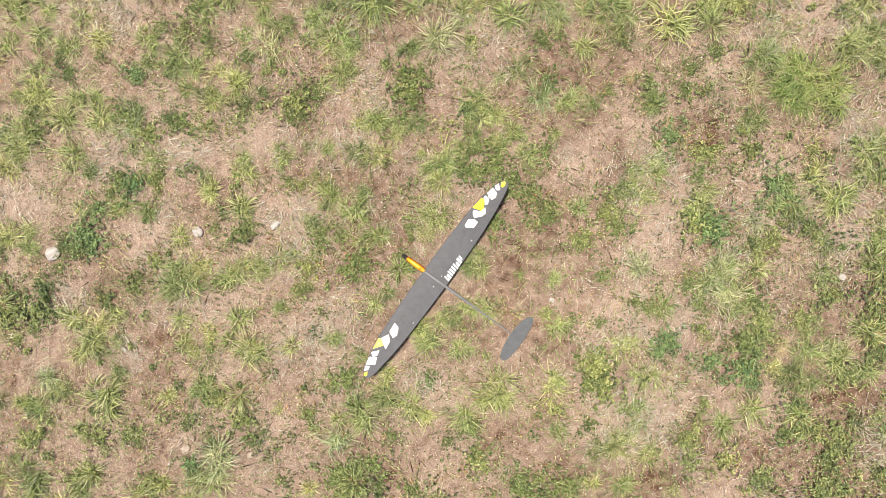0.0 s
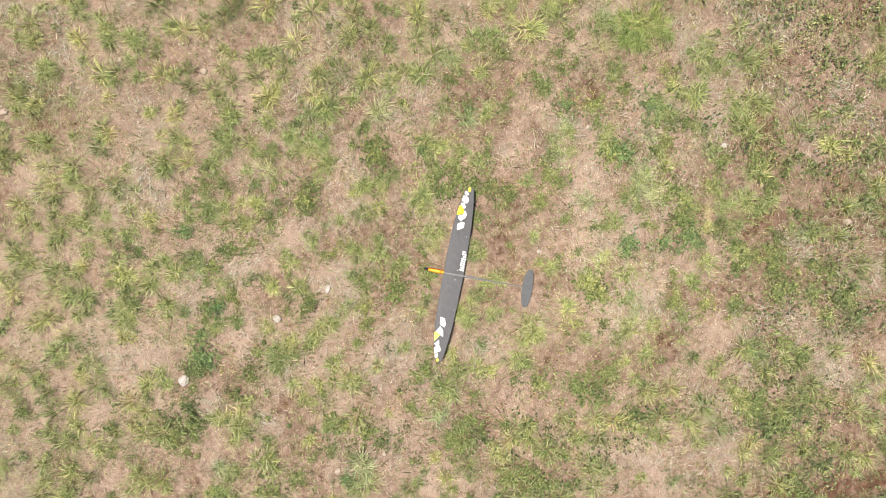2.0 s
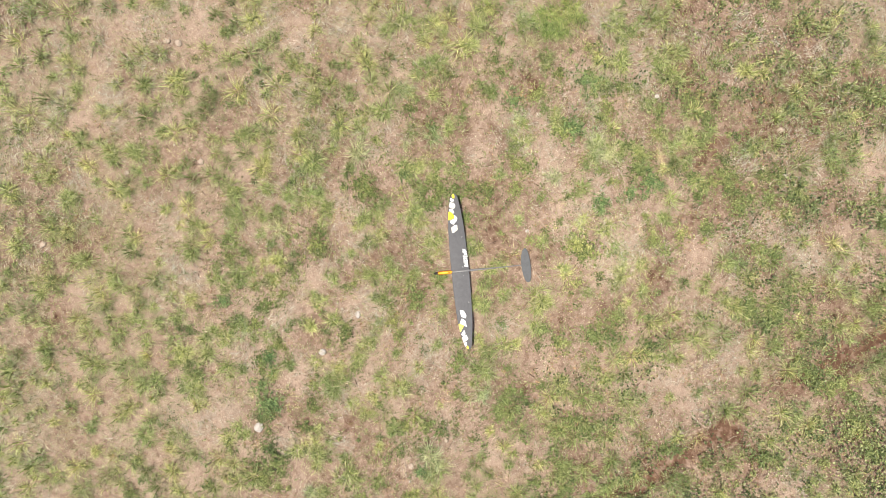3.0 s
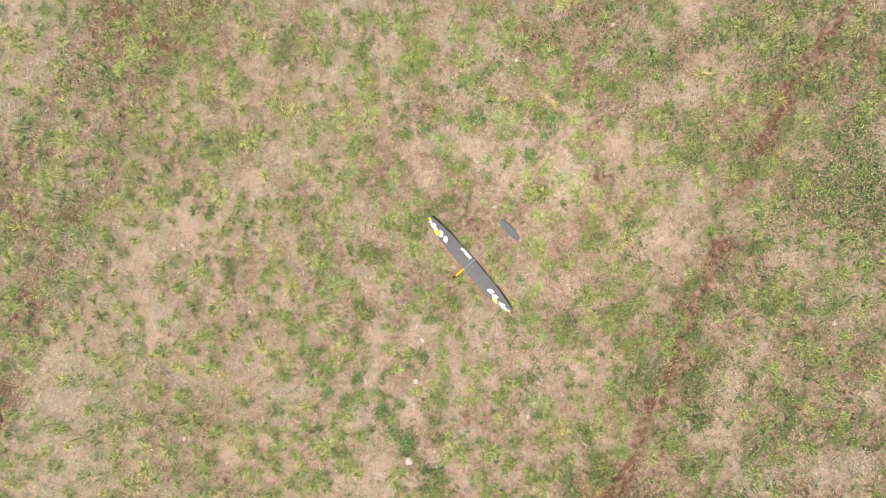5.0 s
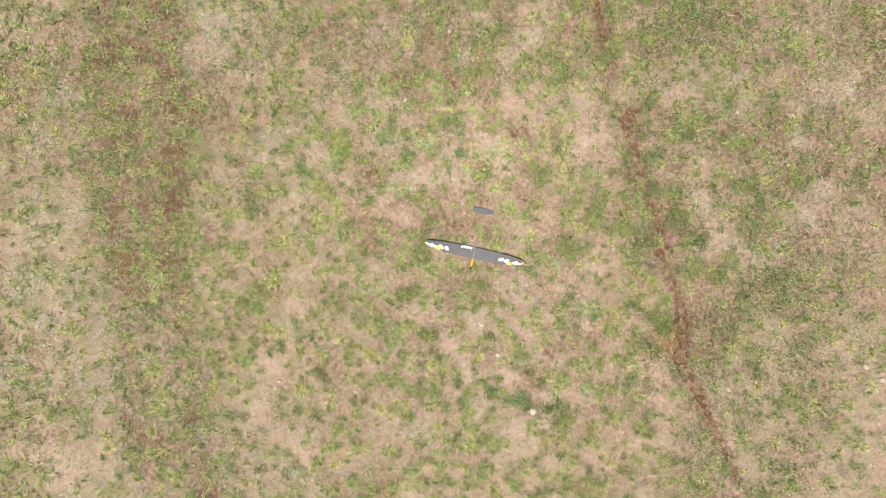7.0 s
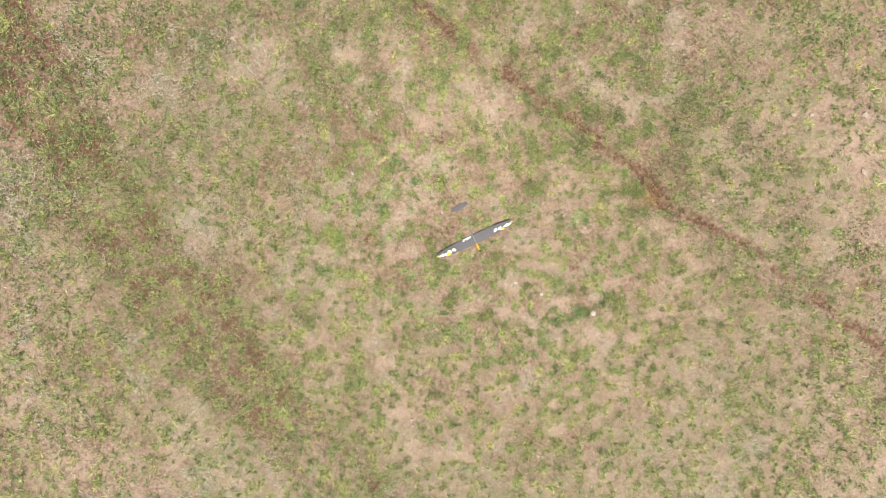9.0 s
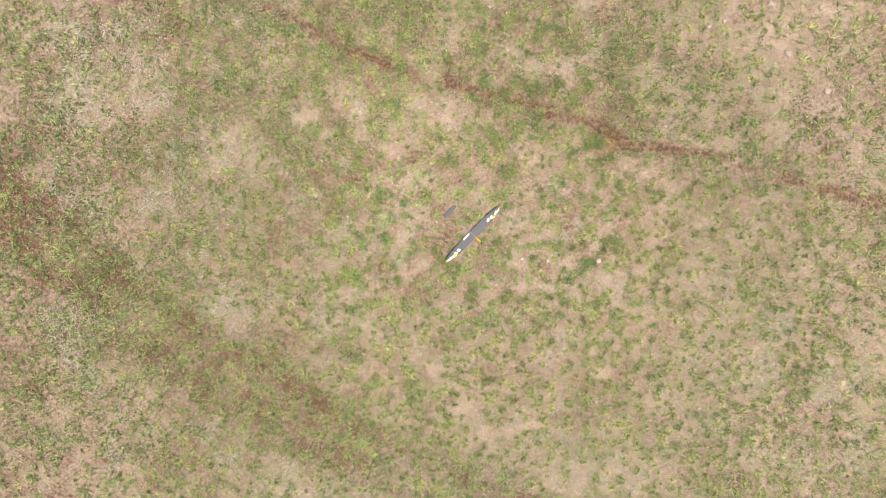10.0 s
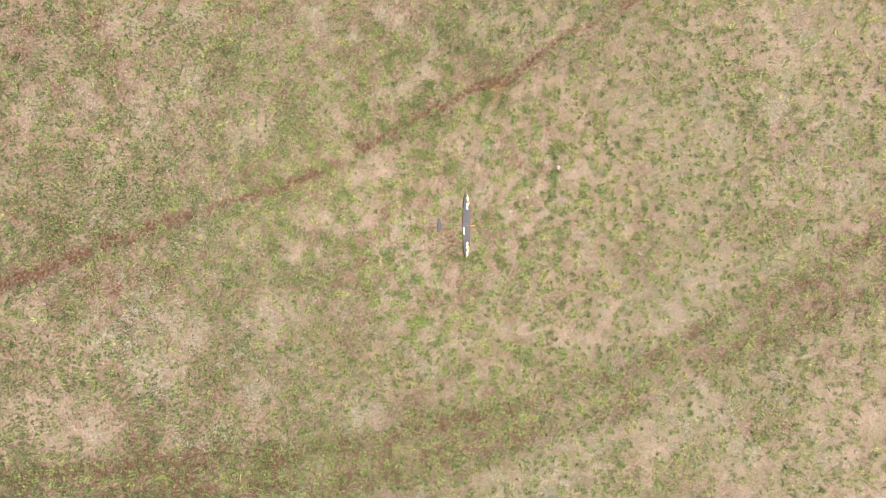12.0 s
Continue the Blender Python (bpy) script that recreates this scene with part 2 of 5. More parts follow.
BARE_RING = ((-1.58, 3.7, 0.35), (-1.93, 3.91, 0.28), (-2.83, 4.53, 0.42), (-3.33, 4.72, 0.31), (-3.7, 4.12, 0.31), (-2.2, 0.84, 0.17), (-1.63, 0.91, 0.17), (-1.18, 0.87, 0.21),
    (1.29, 3.17, 0.21), (1.28, -0.33, 0.2), (1.34, -0.89, 0.35), (0.81, -2.23, 0.28), (2.44, -1.66, 0.31), (2.67, -2.02, 0.24), (1.51, -2.47, 0.28), (0.85, -4.41, 0.17),
    (-0.04, -3.73, 0.21), (-0.76, -3.43, 0.28), (-1.38, -3.59, 0.28), (-1.5, -4.84, 0.21), (-1.25, -5.27, 0.28), (-0.4, -5.18, 0.21), (-0.85, -0.43, 0.28), (-0.89, 0.28,
    0.28), (-1.96, 0.17, 0.21), (-1.65, -0.19, 0.21), (-0.39, 1.2, 0.17), (-0.59, 0.86, 0.17), (-0.75, 3.88, 0.21), (-1.06, 4.25, 0.21), (-2.17, 1.88, 0.21), (-1.85,
    2.1, 0.17), (-2.23, 2.74, 0.17))
BARE_RING_TOO = ((-3.01, 2.27, 0.21), (-3.61, 3.17, 0.21), (2.76, -0.95, 0.14), (3.07, -2.55, 0.17), (2.34, 0.22, 0.14), (1.5, -0.35, 0.14), (-0.85, 4.88, 0.24), (-0.37, 3.52, 0.21),
    (1.02, 5.79, 0.28), (1.32, 5.42, 0.24), (1.56, 5.9, 0.28))
BLEACHED_RING = ((1.9, 2.1, 0.25), (2.59, 2.12, 0.29), (2.68, 1.01, 0.22), (0.3, 2.81, 0.22), (0.73, 2.54, 0.29), (0.95, -3.68, 0.22), (3.2, -1.5, 0.18), (1.71, 2.27, 0.18))
WEEDY = ((-0.2, -1.89, 0.21), (-0.38, -2.04, 0.17), (-0.69, -2.26, 0.21), (-0.98, -2.27, 0.24), (-0.86, -2.45, 0.14), (-1.22, -3.05, 0.17), (2.06, -2.11, 0.31), (2.19, -1.8,
    0.24), (2.06, -2.4, 0.21), (2.74, -1.45, 0.28), (2.54, -1.21, 0.21), (2.17, -0.82, 0.21), (1.97, -0.58, 0.17), (1.02, -0.57, 0.14), (0.47, -2.88, 0.24), (0.47,
    -3.45, 0.24), (0.28, -3.86, 0.28), (-0.16, -4.4, 0.24), (1.29, -3.87, 0.21), (1.17, -3.41, 0.21), (2.02, -3.11, 0.31), (2.05, -3.52, 0.28), (2.27, -4.44, 0.17),
    (2.71, -4.25, 0.17), (2.6, -3.79, 0.24), (2.93, -3.14, 0.24), (3.51, -2.64, 0.31), (3.35, -2.27, 0.21), (3.65, -3.23, 0.24), (3.11, -3.58, 0.24), (3.41, -4.26,
    0.21), (1.85, -4.14, 0.21))
WEEDY_TOO = ((-0.05, -2.81, 0.21), (-0.45, -2.63, 0.17), (-0.52, -2.93, 0.21), (-0.34, -3.1, 0.17), (-0.78, -4.22, 0.24), (-0.41, -3.69, 0.21), (-0.92, -4.83, 0.21), (-1.4, -4.1,
    0.21), (-1.6, -3, 0.17), (-1.79, -3.41, 0.21), (-1.79, -3.99, 0.21), (1.08, -4.77, 0.17), (0.45, -4.52, 0.21), (1.31, -1.04, 0.14), (0.7, -1.47, 0.17), (0.88, -1.93,
    0.17), (-1.67, -1.86, 0.17), (-1.86, -2.27, 0.21), (-2.1, -2.19, 0.21))
GRASSY = ((2.24, 1.22, 0.17), (1.86, 1.8, 0.14), (0.88, 2.94, 0.15), (0.89, 3.66, 0.21), (1.8, 0.01, 0.21), (-0.81, 1.17, 0.17), (-2.38, 0.21, 0.17), (-2.65, 3.09, 0.17),
    (-2.88, 3.56, 0.14), (-0.38, 1.78, 0.15), (-0.67, 2.37, 0.13), (-1.57, 1.28, 0.28), (-1.94, 0.98, 0.21), (-1.24, 1.43, 0.21), (-1.16, 1.96, 0.17), (-0.79, 1.98,
    0.17), (-0.89, 3.26, 0.14), (-1.97, 3.17, 0.17), (-1.67, 2.87, 0.17), (-2.52, 1.21, 0.21), (-2.17, 0.7, 0.17), (-2.8, 0.85, 0.21), (-3.05, 1.23, 0.17), (0.58, 1.07,
    0.14), (0.72, 0.82, 0.14), (0.97, 1.24, 0.14), (0.89, 1.57, 0.17), (1.33, 1.64, 0.2), (1.43, 1.99, 0.17), (1.3, 2.53, 0.14), (1.16, 2.21, 0.14), (0.63, 3.24, 0.17))
GRASSY_TOO = ((0.19, 3.29, 0.17), (-0.08, 3.81, 0.17), (-0.35, 5.5, 0.21), (-0.68, 5.36, 0.21), (-2.14, 5.35, 0.21), (-2.46, 5.13, 0.2), (0.28, 4.69, 0.17), (0.39, 5.15, 0.17),
    (1.44, 4.61, 0.22), (1.36, 4.06, 0.21), (1.86, 3.74, 0.21), (2.01, 3.98, 0.17), (2.1, 4.51, 0.17), (2.07, 3.14, 0.17), (1.55, 3.24, 0.17), (1.95, 2.75, 0.14), (2.43,
    2.51, 0.14), (2.65, 1.85, 0.17), (2.09, 1.86, 0.21), (2.62, 1.42, 0.17), (2.48, 0.53, 0.21), (2.13, 0.52, 0.17), (2.87, 0.07, 0.17), (3.25, -0.4, 0.17), (2.14, -0.4,
    0.14), (-0.04, -0.8, 0.13), (0.15, -0.97, 0.14))
BARE_FAR = ((2.83, -4.73, 0.61), (0.82, -4.53, 0.38), (3.36, -6.48, 0.43), (1.06, -3.97, 0.35), (-0.48, -3.6, 0.3), (0.85, -2.43, 0.54), (-4.88, 0.17, 0.61), (-6.16, 1.89,
    0.54), (-2.94, 0.59, 0.38), (-3.65, 4.58, 0.68), (-2.67, 4.56, 0.68), (-5.58, 2.96, 0.34), (5.11, -0.9, 0.54), (6.94, -2.29, 0.47), (8.72, -3.06, 0.43), (4.64, 2.38,
    0.61), (5.16, 0.32, 0.34), (6.53, 0.36, 0.41), (10.89, -1.74, 0.54), (11.49, -2.51, 0.43), (10.31, -1.15, 0.54), (-1.43, 6.37, 0.65), (-2.25, 6.62, 0.43), (1.68,
    6.03, 0.78), (2.82, 5.73, 0.65), (-3.59, 9.8, 0.78), (-4.34, 10.68, 0.7))
BARE_FAR_TOO = ((-9.12, 0.89, 0.57), (-7.78, 1.89, 0.57), (-8.66, 3.01, 0.68), (2.95, -2.27, 0.41), (1.89, -1.68, 0.54), (1.33, -0.13, 0.43), (3.75, -1.85, 0.34), (4.78, -6.35,
    0.47), (5.57, -7.73, 0.47), (6.71, -8.21, 0.47), (2.53, -7.83, 0.43), (3.8, -8.56, 0.41), (0.12, -5.96, 0.38), (-4.01, 5.51, 0.47), (-1.79, 3.93, 0.54), (-4.89,
    1.81, 0.54), (-7.32, 3.54, 0.47), (-7.98, 4.5, 0.47), (9.79, -4.32, 0.47), (7.66, -3.13, 0.38))
GREEN_FAR = ((4.56, -7.98, 0.57), (2.01, -5.85, 0.78), (-0.63, -4.95, 0.68), (-2.57, -4.23, 0.68), (-1.16, -4.09, 0.62), (-7, -0.77, 0.43), (7.58, -7.04, 0.78), (7.59, -6.14,
    0.78), (6.54, -5.32, 0.57), (6.31, -4.5, 0.65), (7.92, -5.47, 0.65), (6.08, -3.01, 0.78), (5.01, -2.41, 0.65), (4.25, -2.54, 0.54), (3.34, -4.03, 0.78), (2.17,
    -3.36, 0.57), (0.37, -3.56, 0.51), (-2.38, -0.95, 0.41), (-3.89, -0.05, 0.41), (-2.16, 0.53, 0.51), (-3.65, 0.77, 0.41))
GREEN_FAR_TOO = ((-1.81, 1.27, 0.43), (-0.73, 1.17, 0.65), (0.17, 1.03, 0.62), (-2.97, 2.93, 0.51), (-6.17, 4.04, 0.54), (-5.85, 2.82, 0.62), (-6.43, 0.29, 0.54), (4.51, 0.11, 0.65),
    (5.59, 0.69, 0.78), (6.46, -0.43, 0.54), (8.88, -2.16, 0.76), (7.86, -0.59, 0.54), (2.28, 1.2, 0.35), (1.62, 2.85, 0.54), (-0.23, 2.82, 0.54), (3.22, 2.04, 0.54),
    (12.16, -1.63, 0.54), (-8.05, 0.3, 0.41), (-4.07, 4.21, 0.41), (-4.72, -1.25, 0.46), (7.81, -4.73, 0.54), (3.71, -0.99, 0.46))
BARE_EDGE = ((3.8, -8.3, 0.4), (-6.5, 1, 0.4), (7, -1.8, 0.4), (8.7, -3, 0.5), (6.9, 0.6, 0.7), (8.1, -1.4, 0.7), (11.3, -2, 0.5), (10.5, -2.1, 0.7), (-2, 6.8, 0.9), (-0.6, 6.8,
    0.7), (-4.4, 9.9, 1.4), (-4.4, 10.8, 1.1), (-2.1, 8.8, 0.9), (-8.7, 0.3, 0.8), (-8.7, 1.4, 0.8), (-9.7, 1.3, 1.1), (-6.9, 3.7, 0.7), (-5.2, 8.7, 0.8), (-5.6, -4.6,
    1.2))
GREEN_EDGE = ((4.9, -8, 0.7), (7.2, -7.1, 0.8), (6.8, -6.5, 0.5), (8.6, -6.1, 0.7), (6.1, -4.8, 0.7), (5.9, -3, 0.8), (-6.3, 4, 0.7), (-3.9, 5.4, 0.4), (8.4, -0.6, 0.7), (7.2,
    1.9, 1.1), (-9.5, 2.3, 0.8), (-9.4, 3.4, 0.8))
BLEACHED = ((3.45, 0, 0.4), (1.2, 0.5, 0.17), (1.8, 2.1, 0.3), (2.1, 2.3, 0.3), (2.6, 2.5, 0.25), (2.8, 1.9, 0.22), (0.1, 3, 0.25), (3.3, 0.6, 0.26), (2.8, 1, 0.22), (2.7, 2.3,
    0.34), (-0.2, 2.4, 0.34), (4.4, 2.3, 0.34), (5.3, -0.9, 0.54), (7, -1.7, 0.36), (8.7, -3, 0.41), (2.1, 1.9, 0.36), (4.7, 2.3, 0.55), (0.6, -4.5, 0.41), (-6.3, 0.9,
    0.34), (-1.6, -4, 0.34), (2.55, 1.62, 0.16), (2.75, 1.05, 0.14))
STONES = ((-2.588, 0.137, 0.047), (-1.579, 0.283, 0.036), (-1.058, 0.334, 0.034), (0.757, -0.14, 0.017), (2.553, 0.025, 0.026), (-1.667, -1.165, 0.036), (-1.222, -1.198, 0.031),
          (-3.0, 2.96, 0.04), (-0.61, 3.51, 0.04), (-1.82, 3.96, 0.045), (-5.09, 2.78, 0.05), (-1.22, 2.5, 0.035), (3.24, -1.01, 0.036), (-1.86, 2.92, 0.036), (6.89, -1.38, 0.045),
          (0.36, -4.52, 0.04), (-3.47, -2.74, 0.06), (-4.26, -4.94, 0.065), (-6.08, -5.5, 0.085), (-6.51, -3.89, 0.09), (-3.97, -4.79, 0.06), (-4.54, 9.99, 0.07), (-5.6, -4.5, 0.09),
          (-5.1, -5.4, 0.08), (-0.68, 3.6, 0.04))


def spots(x, y, *lists):
    """How far inside any of the round patches (x, y, radius) a place lies, their edges frayed."""
    out = np.zeros_like(x)
    x, y = x + 0.18 * (lumps(x, y, 0.3, 81) - 0.5), y + 0.18 * (lumps(x, y, 0.3, 82) - 0.5)
    for some in lists:
        for sx, sy, r in some:
            out = np.maximum(out, np.exp(-((((x - sx) ** 2 + (y - sy) ** 2) / (0.95 * r) ** 2) ** 1.5)))
    return out


def line_gap(x, y, line):
    """Signed distance north of a line that runs from west to east."""
    xs, ys = zip(*line)
    bend = 0.1 * (lumps(x, y * 0 + 3.0, 0.8, 5) - 0.5) + 0.1 * (lumps(x, y, 0.25, 4) - 0.5)
    slope = np.interp(x + 0.5, xs, ys) - np.interp(x - 0.5, xs, ys)
    return (y - np.interp(x, xs, ys) - bend) / np.sqrt(1 + slope**2)


def rut_share(x, y):
    """A wheel rut, torn open in places and grown over in others."""
    wide = 0.05 + 0.09 * lumps(x, y, 0.8, 6) + 0.08 * np.exp(-(((x - 8.0) / 2.2) ** 2))
    torn = 2.6 * lumps(x, y, 0.3, 8) - 0.45 + 0.75 * np.exp(-(((x + 2.4) / 2.0) ** 2)) + 0.35 * np.exp(-(((x + 4.5) / 2.0) ** 2)) + 0.5 * np.exp(-(((x - 8.0) / 2.0) ** 2))
    return np.exp(-((line_gap(x, y, RUT) / wide) ** 2)) * np.clip(torn, 0, 1)


def track_share(x, y):
    d = line_gap(x, y, TRACK)
    inner, outer = np.exp(-((d / 0.22) ** 2)), np.exp(-(((d - 1.0) / 0.3) ** 2))
    return np.maximum(inner, 0.8 * outer) * np.clip(0.35 + lumps(x, y, 0.8, 9), 0, 1)


def band_share(x, y):
    d = line_gap(x, y, TRACK)
    return np.exp(-(((d - 0.5) / 0.75) ** 4))


def damp(x, y):
    """The field is moister and weedier towards the south-east."""
    return np.clip((0.75 * x - 0.7 * y) / 5.5, -1, 1.3)


def clover_share(x, y):
    d = line_gap(x, y, RUT)
    beside = np.maximum(np.exp(-(((d + 1.0) / 1.0) ** 4)), 0.8 * np.exp(-(((d - 0.32) / 0.25) ** 4)))
    return np.maximum(beside, 0.75 * np.clip(damp(x, y), 0, 1)) * np.clip(0.2 + 1.2 * lumps(x, y, 0.9, 17), 0, 1) * np.clip(1.15 + 0.09 * x, 0.45, 1)


def height(x, y):
    h = 0.030 * (lumps(x, y, 1.1, 1) - 0.5) + 0.018 * (lumps(x, y, 0.3, 2) - 0.5) + 0.010 * (lumps(x, y, 0.11, 3) - 0.5)
    return h - 0.05 * rut_share(x, y) + 0.03 * np.exp(-(((line_gap(x, y, RUT) - 0.25) / 0.12) ** 2)) - 0.02 * track_share(x, y)


def bareness(x, y):
    """Where little but straw and soil is left."""
    return np.maximum(spots(x, y, BARE_NEAR, SOIL_NEAR, BARE_RING, BARE_RING_TOO, BLEACHED_RING), 0.7 * spots(x, y, BARE_FAR, BARE_FAR_TOO, BARE_EDGE))


def thatch(x, y):
    """How much dry litter covers the soil."""
    straw = np.maximum(spots(x, y, BARE_NEAR, BARE_RING, BARE_RING_TOO, BLEACHED_RING), 0.7 * spots(x, y, BARE_FAR, BARE_FAR_TOO, BARE_EDGE))
    grain = 0.5 * lumps(x, y, 0.45, 21) + 0.5 * (lumps(x, y, 0.17, 23) - 0.3) + 0.25 * (lumps(x, y, 1.6, 22) - 0.5)
    return np.clip(0.24 + grain + 0.42 * straw - 0.35 * spots(x, y, SOIL_NEAR) - 0.18 * np.clip(damp(x, y), -0.5, 0.6) - 0.9 * rut_share(x, y) - 0.45 * track_share(x, y) - 0.22 * band_share(x, y), 0, 1)


def at_ground(x, y):
    return float(height(np.array([float(x)]), np.array([float(y)]))[0])


def mesh_of(name, verts, faces, mat, uv=None, smooth=False):
    """faces: rows of three or four corners, or several arrays of them."""
    groups = faces if isinstance(faces, (list, tuple)) else [faces]
    loops = np.concatenate([g.ravel() for g in groups]).astype(np.int32)
    sizes = np.concatenate([np.full(len(g), g.shape[1]) for g in groups])
    me = bpy.data.meshes.new(name)
    me.vertices.add(len(verts))
    me.vertices.foreach_set("co", np.ascontiguousarray(verts, np.float32).ravel())
    me.loops.add(len(loops))
    me.loops.foreach_set("vertex_index", loops)
    me.polygons.add(len(sizes))
    me.polygons.foreach_set("loop_start", (np.cumsum(sizes) - sizes).astype(np.int32))
    me.polygons.foreach_set("use_smooth", np.full(len(sizes), smooth))
    me.update(calc_edges=True)
    if uv is not None:
        layer = me.uv_layers.new(name="UVMap")
        layer.data.foreach_set("uv", np.ascontiguousarray(uv[loops], np.float32).ravel())
    me.materials.append(mat)
    return me


def ground():
    inner = np.arange(-14.4, 14.41, 0.144)
    outer = np.array([15, 16, 18, 21, 26, 34, 50, 80, 140, 260, 500, 900, 1500.0])
    line = np.concatenate([-outer[::-1], inner, outer])
    x, y = (g.ravel() for g in np.meshgrid(line, line))
    n = len(line)
    i = (np.arange(n - 1)[:, None] * n + np.arange(n - 1)[None, :]).ravel()
    me = mesh_of("ground", np.c_[x, y, height(x, y)], np.c_[i, i + 1, i + n + 1, i + n], SOIL, smooth=True)
    layer = me.attributes.new("thatch", "FLOAT", "POINT")
    layer.data.foreach_set("value", thatch(x, y).astype(np.float32))
    layer = me.attributes.new("sward", "FLOAT", "POINT")
    layer.data.foreach_set("value", np.clip((np.hypot(x, y) - 12.6) / 0.9, 0, 0.85).astype(np.float32))
    return tagged(new("ground", me), "dry brown soil of a meadow under straw litter", "ground", kind="structure")


ground()

# ---------------------------------------------------------------- plants
rng = np.random.default_rng(7)


def blades(base, turn, length, width, spread, rise, steps, tone=0.0):
    """Arching blades: bent strips that taper to a point. Returns corners, faces and their place along the blade."""
    n = len(base)
    ts = np.linspace(0, 1, steps + 1)[None, :]
    L = length[:, None]
    out = L * (spread[:, None] * ts + (0.9 - spread[:, None]) * ts**2)
    up = L * rise[:, None] * (ts * 1.25 - ts**2 * 0.95)
    w = width[:, None] * 0.5 * (1 - ts**2.2)
    c, s = np.cos(turn)[:, None], np.sin(turn)[:, None]
    swing = L * 0.18 * (rng.random((n, 1)) - 0.5) * ts**2
    px, py, pz = base[:, :1] + c * out - s * swing, base[:, 1:2] + s * out + c * swing, base[:, 2:3] + up
    tilt = (rng.random((n, 1)) - 0.5) * 1.0
    left = np.stack([px - s * w, py + c * w, pz + tilt * w], -1)[:, :-1]
    right = np.stack([px + s * w, py - c * w, pz - tilt * w], -1)[:, :-1]
    tip = np.stack([px, py, pz], -1)[:, -1:]
    verts = np.concatenate([left, right, tip], 1)
    k = 2 * steps + 1
    row = (np.arange(n) * k)[:, None]
    quads = [np.concatenate([row + j, row + steps + j, row + steps + j + 1, row + j + 1], 1) for j in range(steps - 1)]
    tris = np.concatenate([row + steps - 1, row + 2 * steps - 1, row + 2 * steps], 1)
    v = np.concatenate([ts[0, :-1], ts[0, :-1], [1.0]])
    uv = np.c_[np.repeat(np.zeros(n) + tone, k), np.tile(v, n)]
    return verts.reshape(-1, 3), ([np.concatenate(quads)] if quads else []) + [tris], uv


def leaflets(centre, turn, pitch, length, width, tone=0.0):
    """Small folded leaves: two faces that meet at the midrib."""
    n = len(centre)
    c, s = np.cos(turn)[:, None], np.sin(turn)[:, None]
    cp, sp = np.cos(pitch)[:, None], np.sin(pitch)[:, None]
    ahead = np.concatenate([c * cp, s * cp, sp], 1)
    side = np.concatenate([-s, c, 0 * c], 1)
    L, w = length[:, None], width[:, None]
    lift = np.array([[0, 0, 1.0]]) * w * 0.25
    a, b = centre - ahead * L * 0.5, centre + ahead * L * 0.5
    l, r = centre + side * w * 0.5 + ahead * L * 0.08 + lift, centre - side * w * 0.5 + ahead * L * 0.08 + lift
    verts = np.stack([a, r, b, l], 1).reshape(-1, 3)
    row = (np.arange(n) * 4)[:, None]
    tris = np.concatenate([np.concatenate([row, row + 1, row + 2], 1), np.concatenate([row, row + 2, row + 3], 1)])
    uv = np.c_[np.repeat(np.zeros(n) + tone, 4), np.tile((0, 0.4, 0.7, 0.4), n)]
    return verts, [tris], uv


def part_mesh(name, data, mat, parent, label="", kind=""):
    ob = new(name, mesh_of(name, data[0], data[1], mat, data[2]))
    ob.parent = parent
    return tagged(ob, label, kind=kind)


def grass_clump(mat, count, upright=0.5, dry=STRAW):
    """One tuft of unit radius round its own root."""
    root = new("grass_clump")
    for name, n, m, width in (("foliage", int(count * 1.8), mat, 0.036), ("dead_foliage", int(count * 0.6), dry, 0.024)):
        # Several shoots close together, each with its own fan of blades.
        shoots = 0.27 * rng.standard_normal((8, 2))
        k = rng.integers(0, 8, n)
        own, main = shoots[k], (rng.random(8) * 6.283)[k]
        # Each shoot leans one way; its blades fan out round that.
        turn = np.where(rng.random(n) < 0.35, rng.random(n) * 6.283, main + 0.95 * rng.standard_normal(n))
        lean = turn + (rng.random(n) - 0.5) * 0.9
        base = np.c_[own[:, 0] + 0.07 * np.cos(turn), own[:, 1] + 0.07 * np.sin(turn), np.full(n, -0.06)]
        length = 0.3 + 0.95 * rng.random(n) ** 1.6
        data = blades(base, lean, length, width * (0.6 + 0.8 * rng.random(n)), 0.35 + 0.5 * rng.random(n), (0.6 + 1.5 * upright * rng.random(n)) * (0.5 if m is dry else 1), 3)
        part_mesh(name, data, m, root, "dry straw-coloured blades" if m is dry else "")
    return root


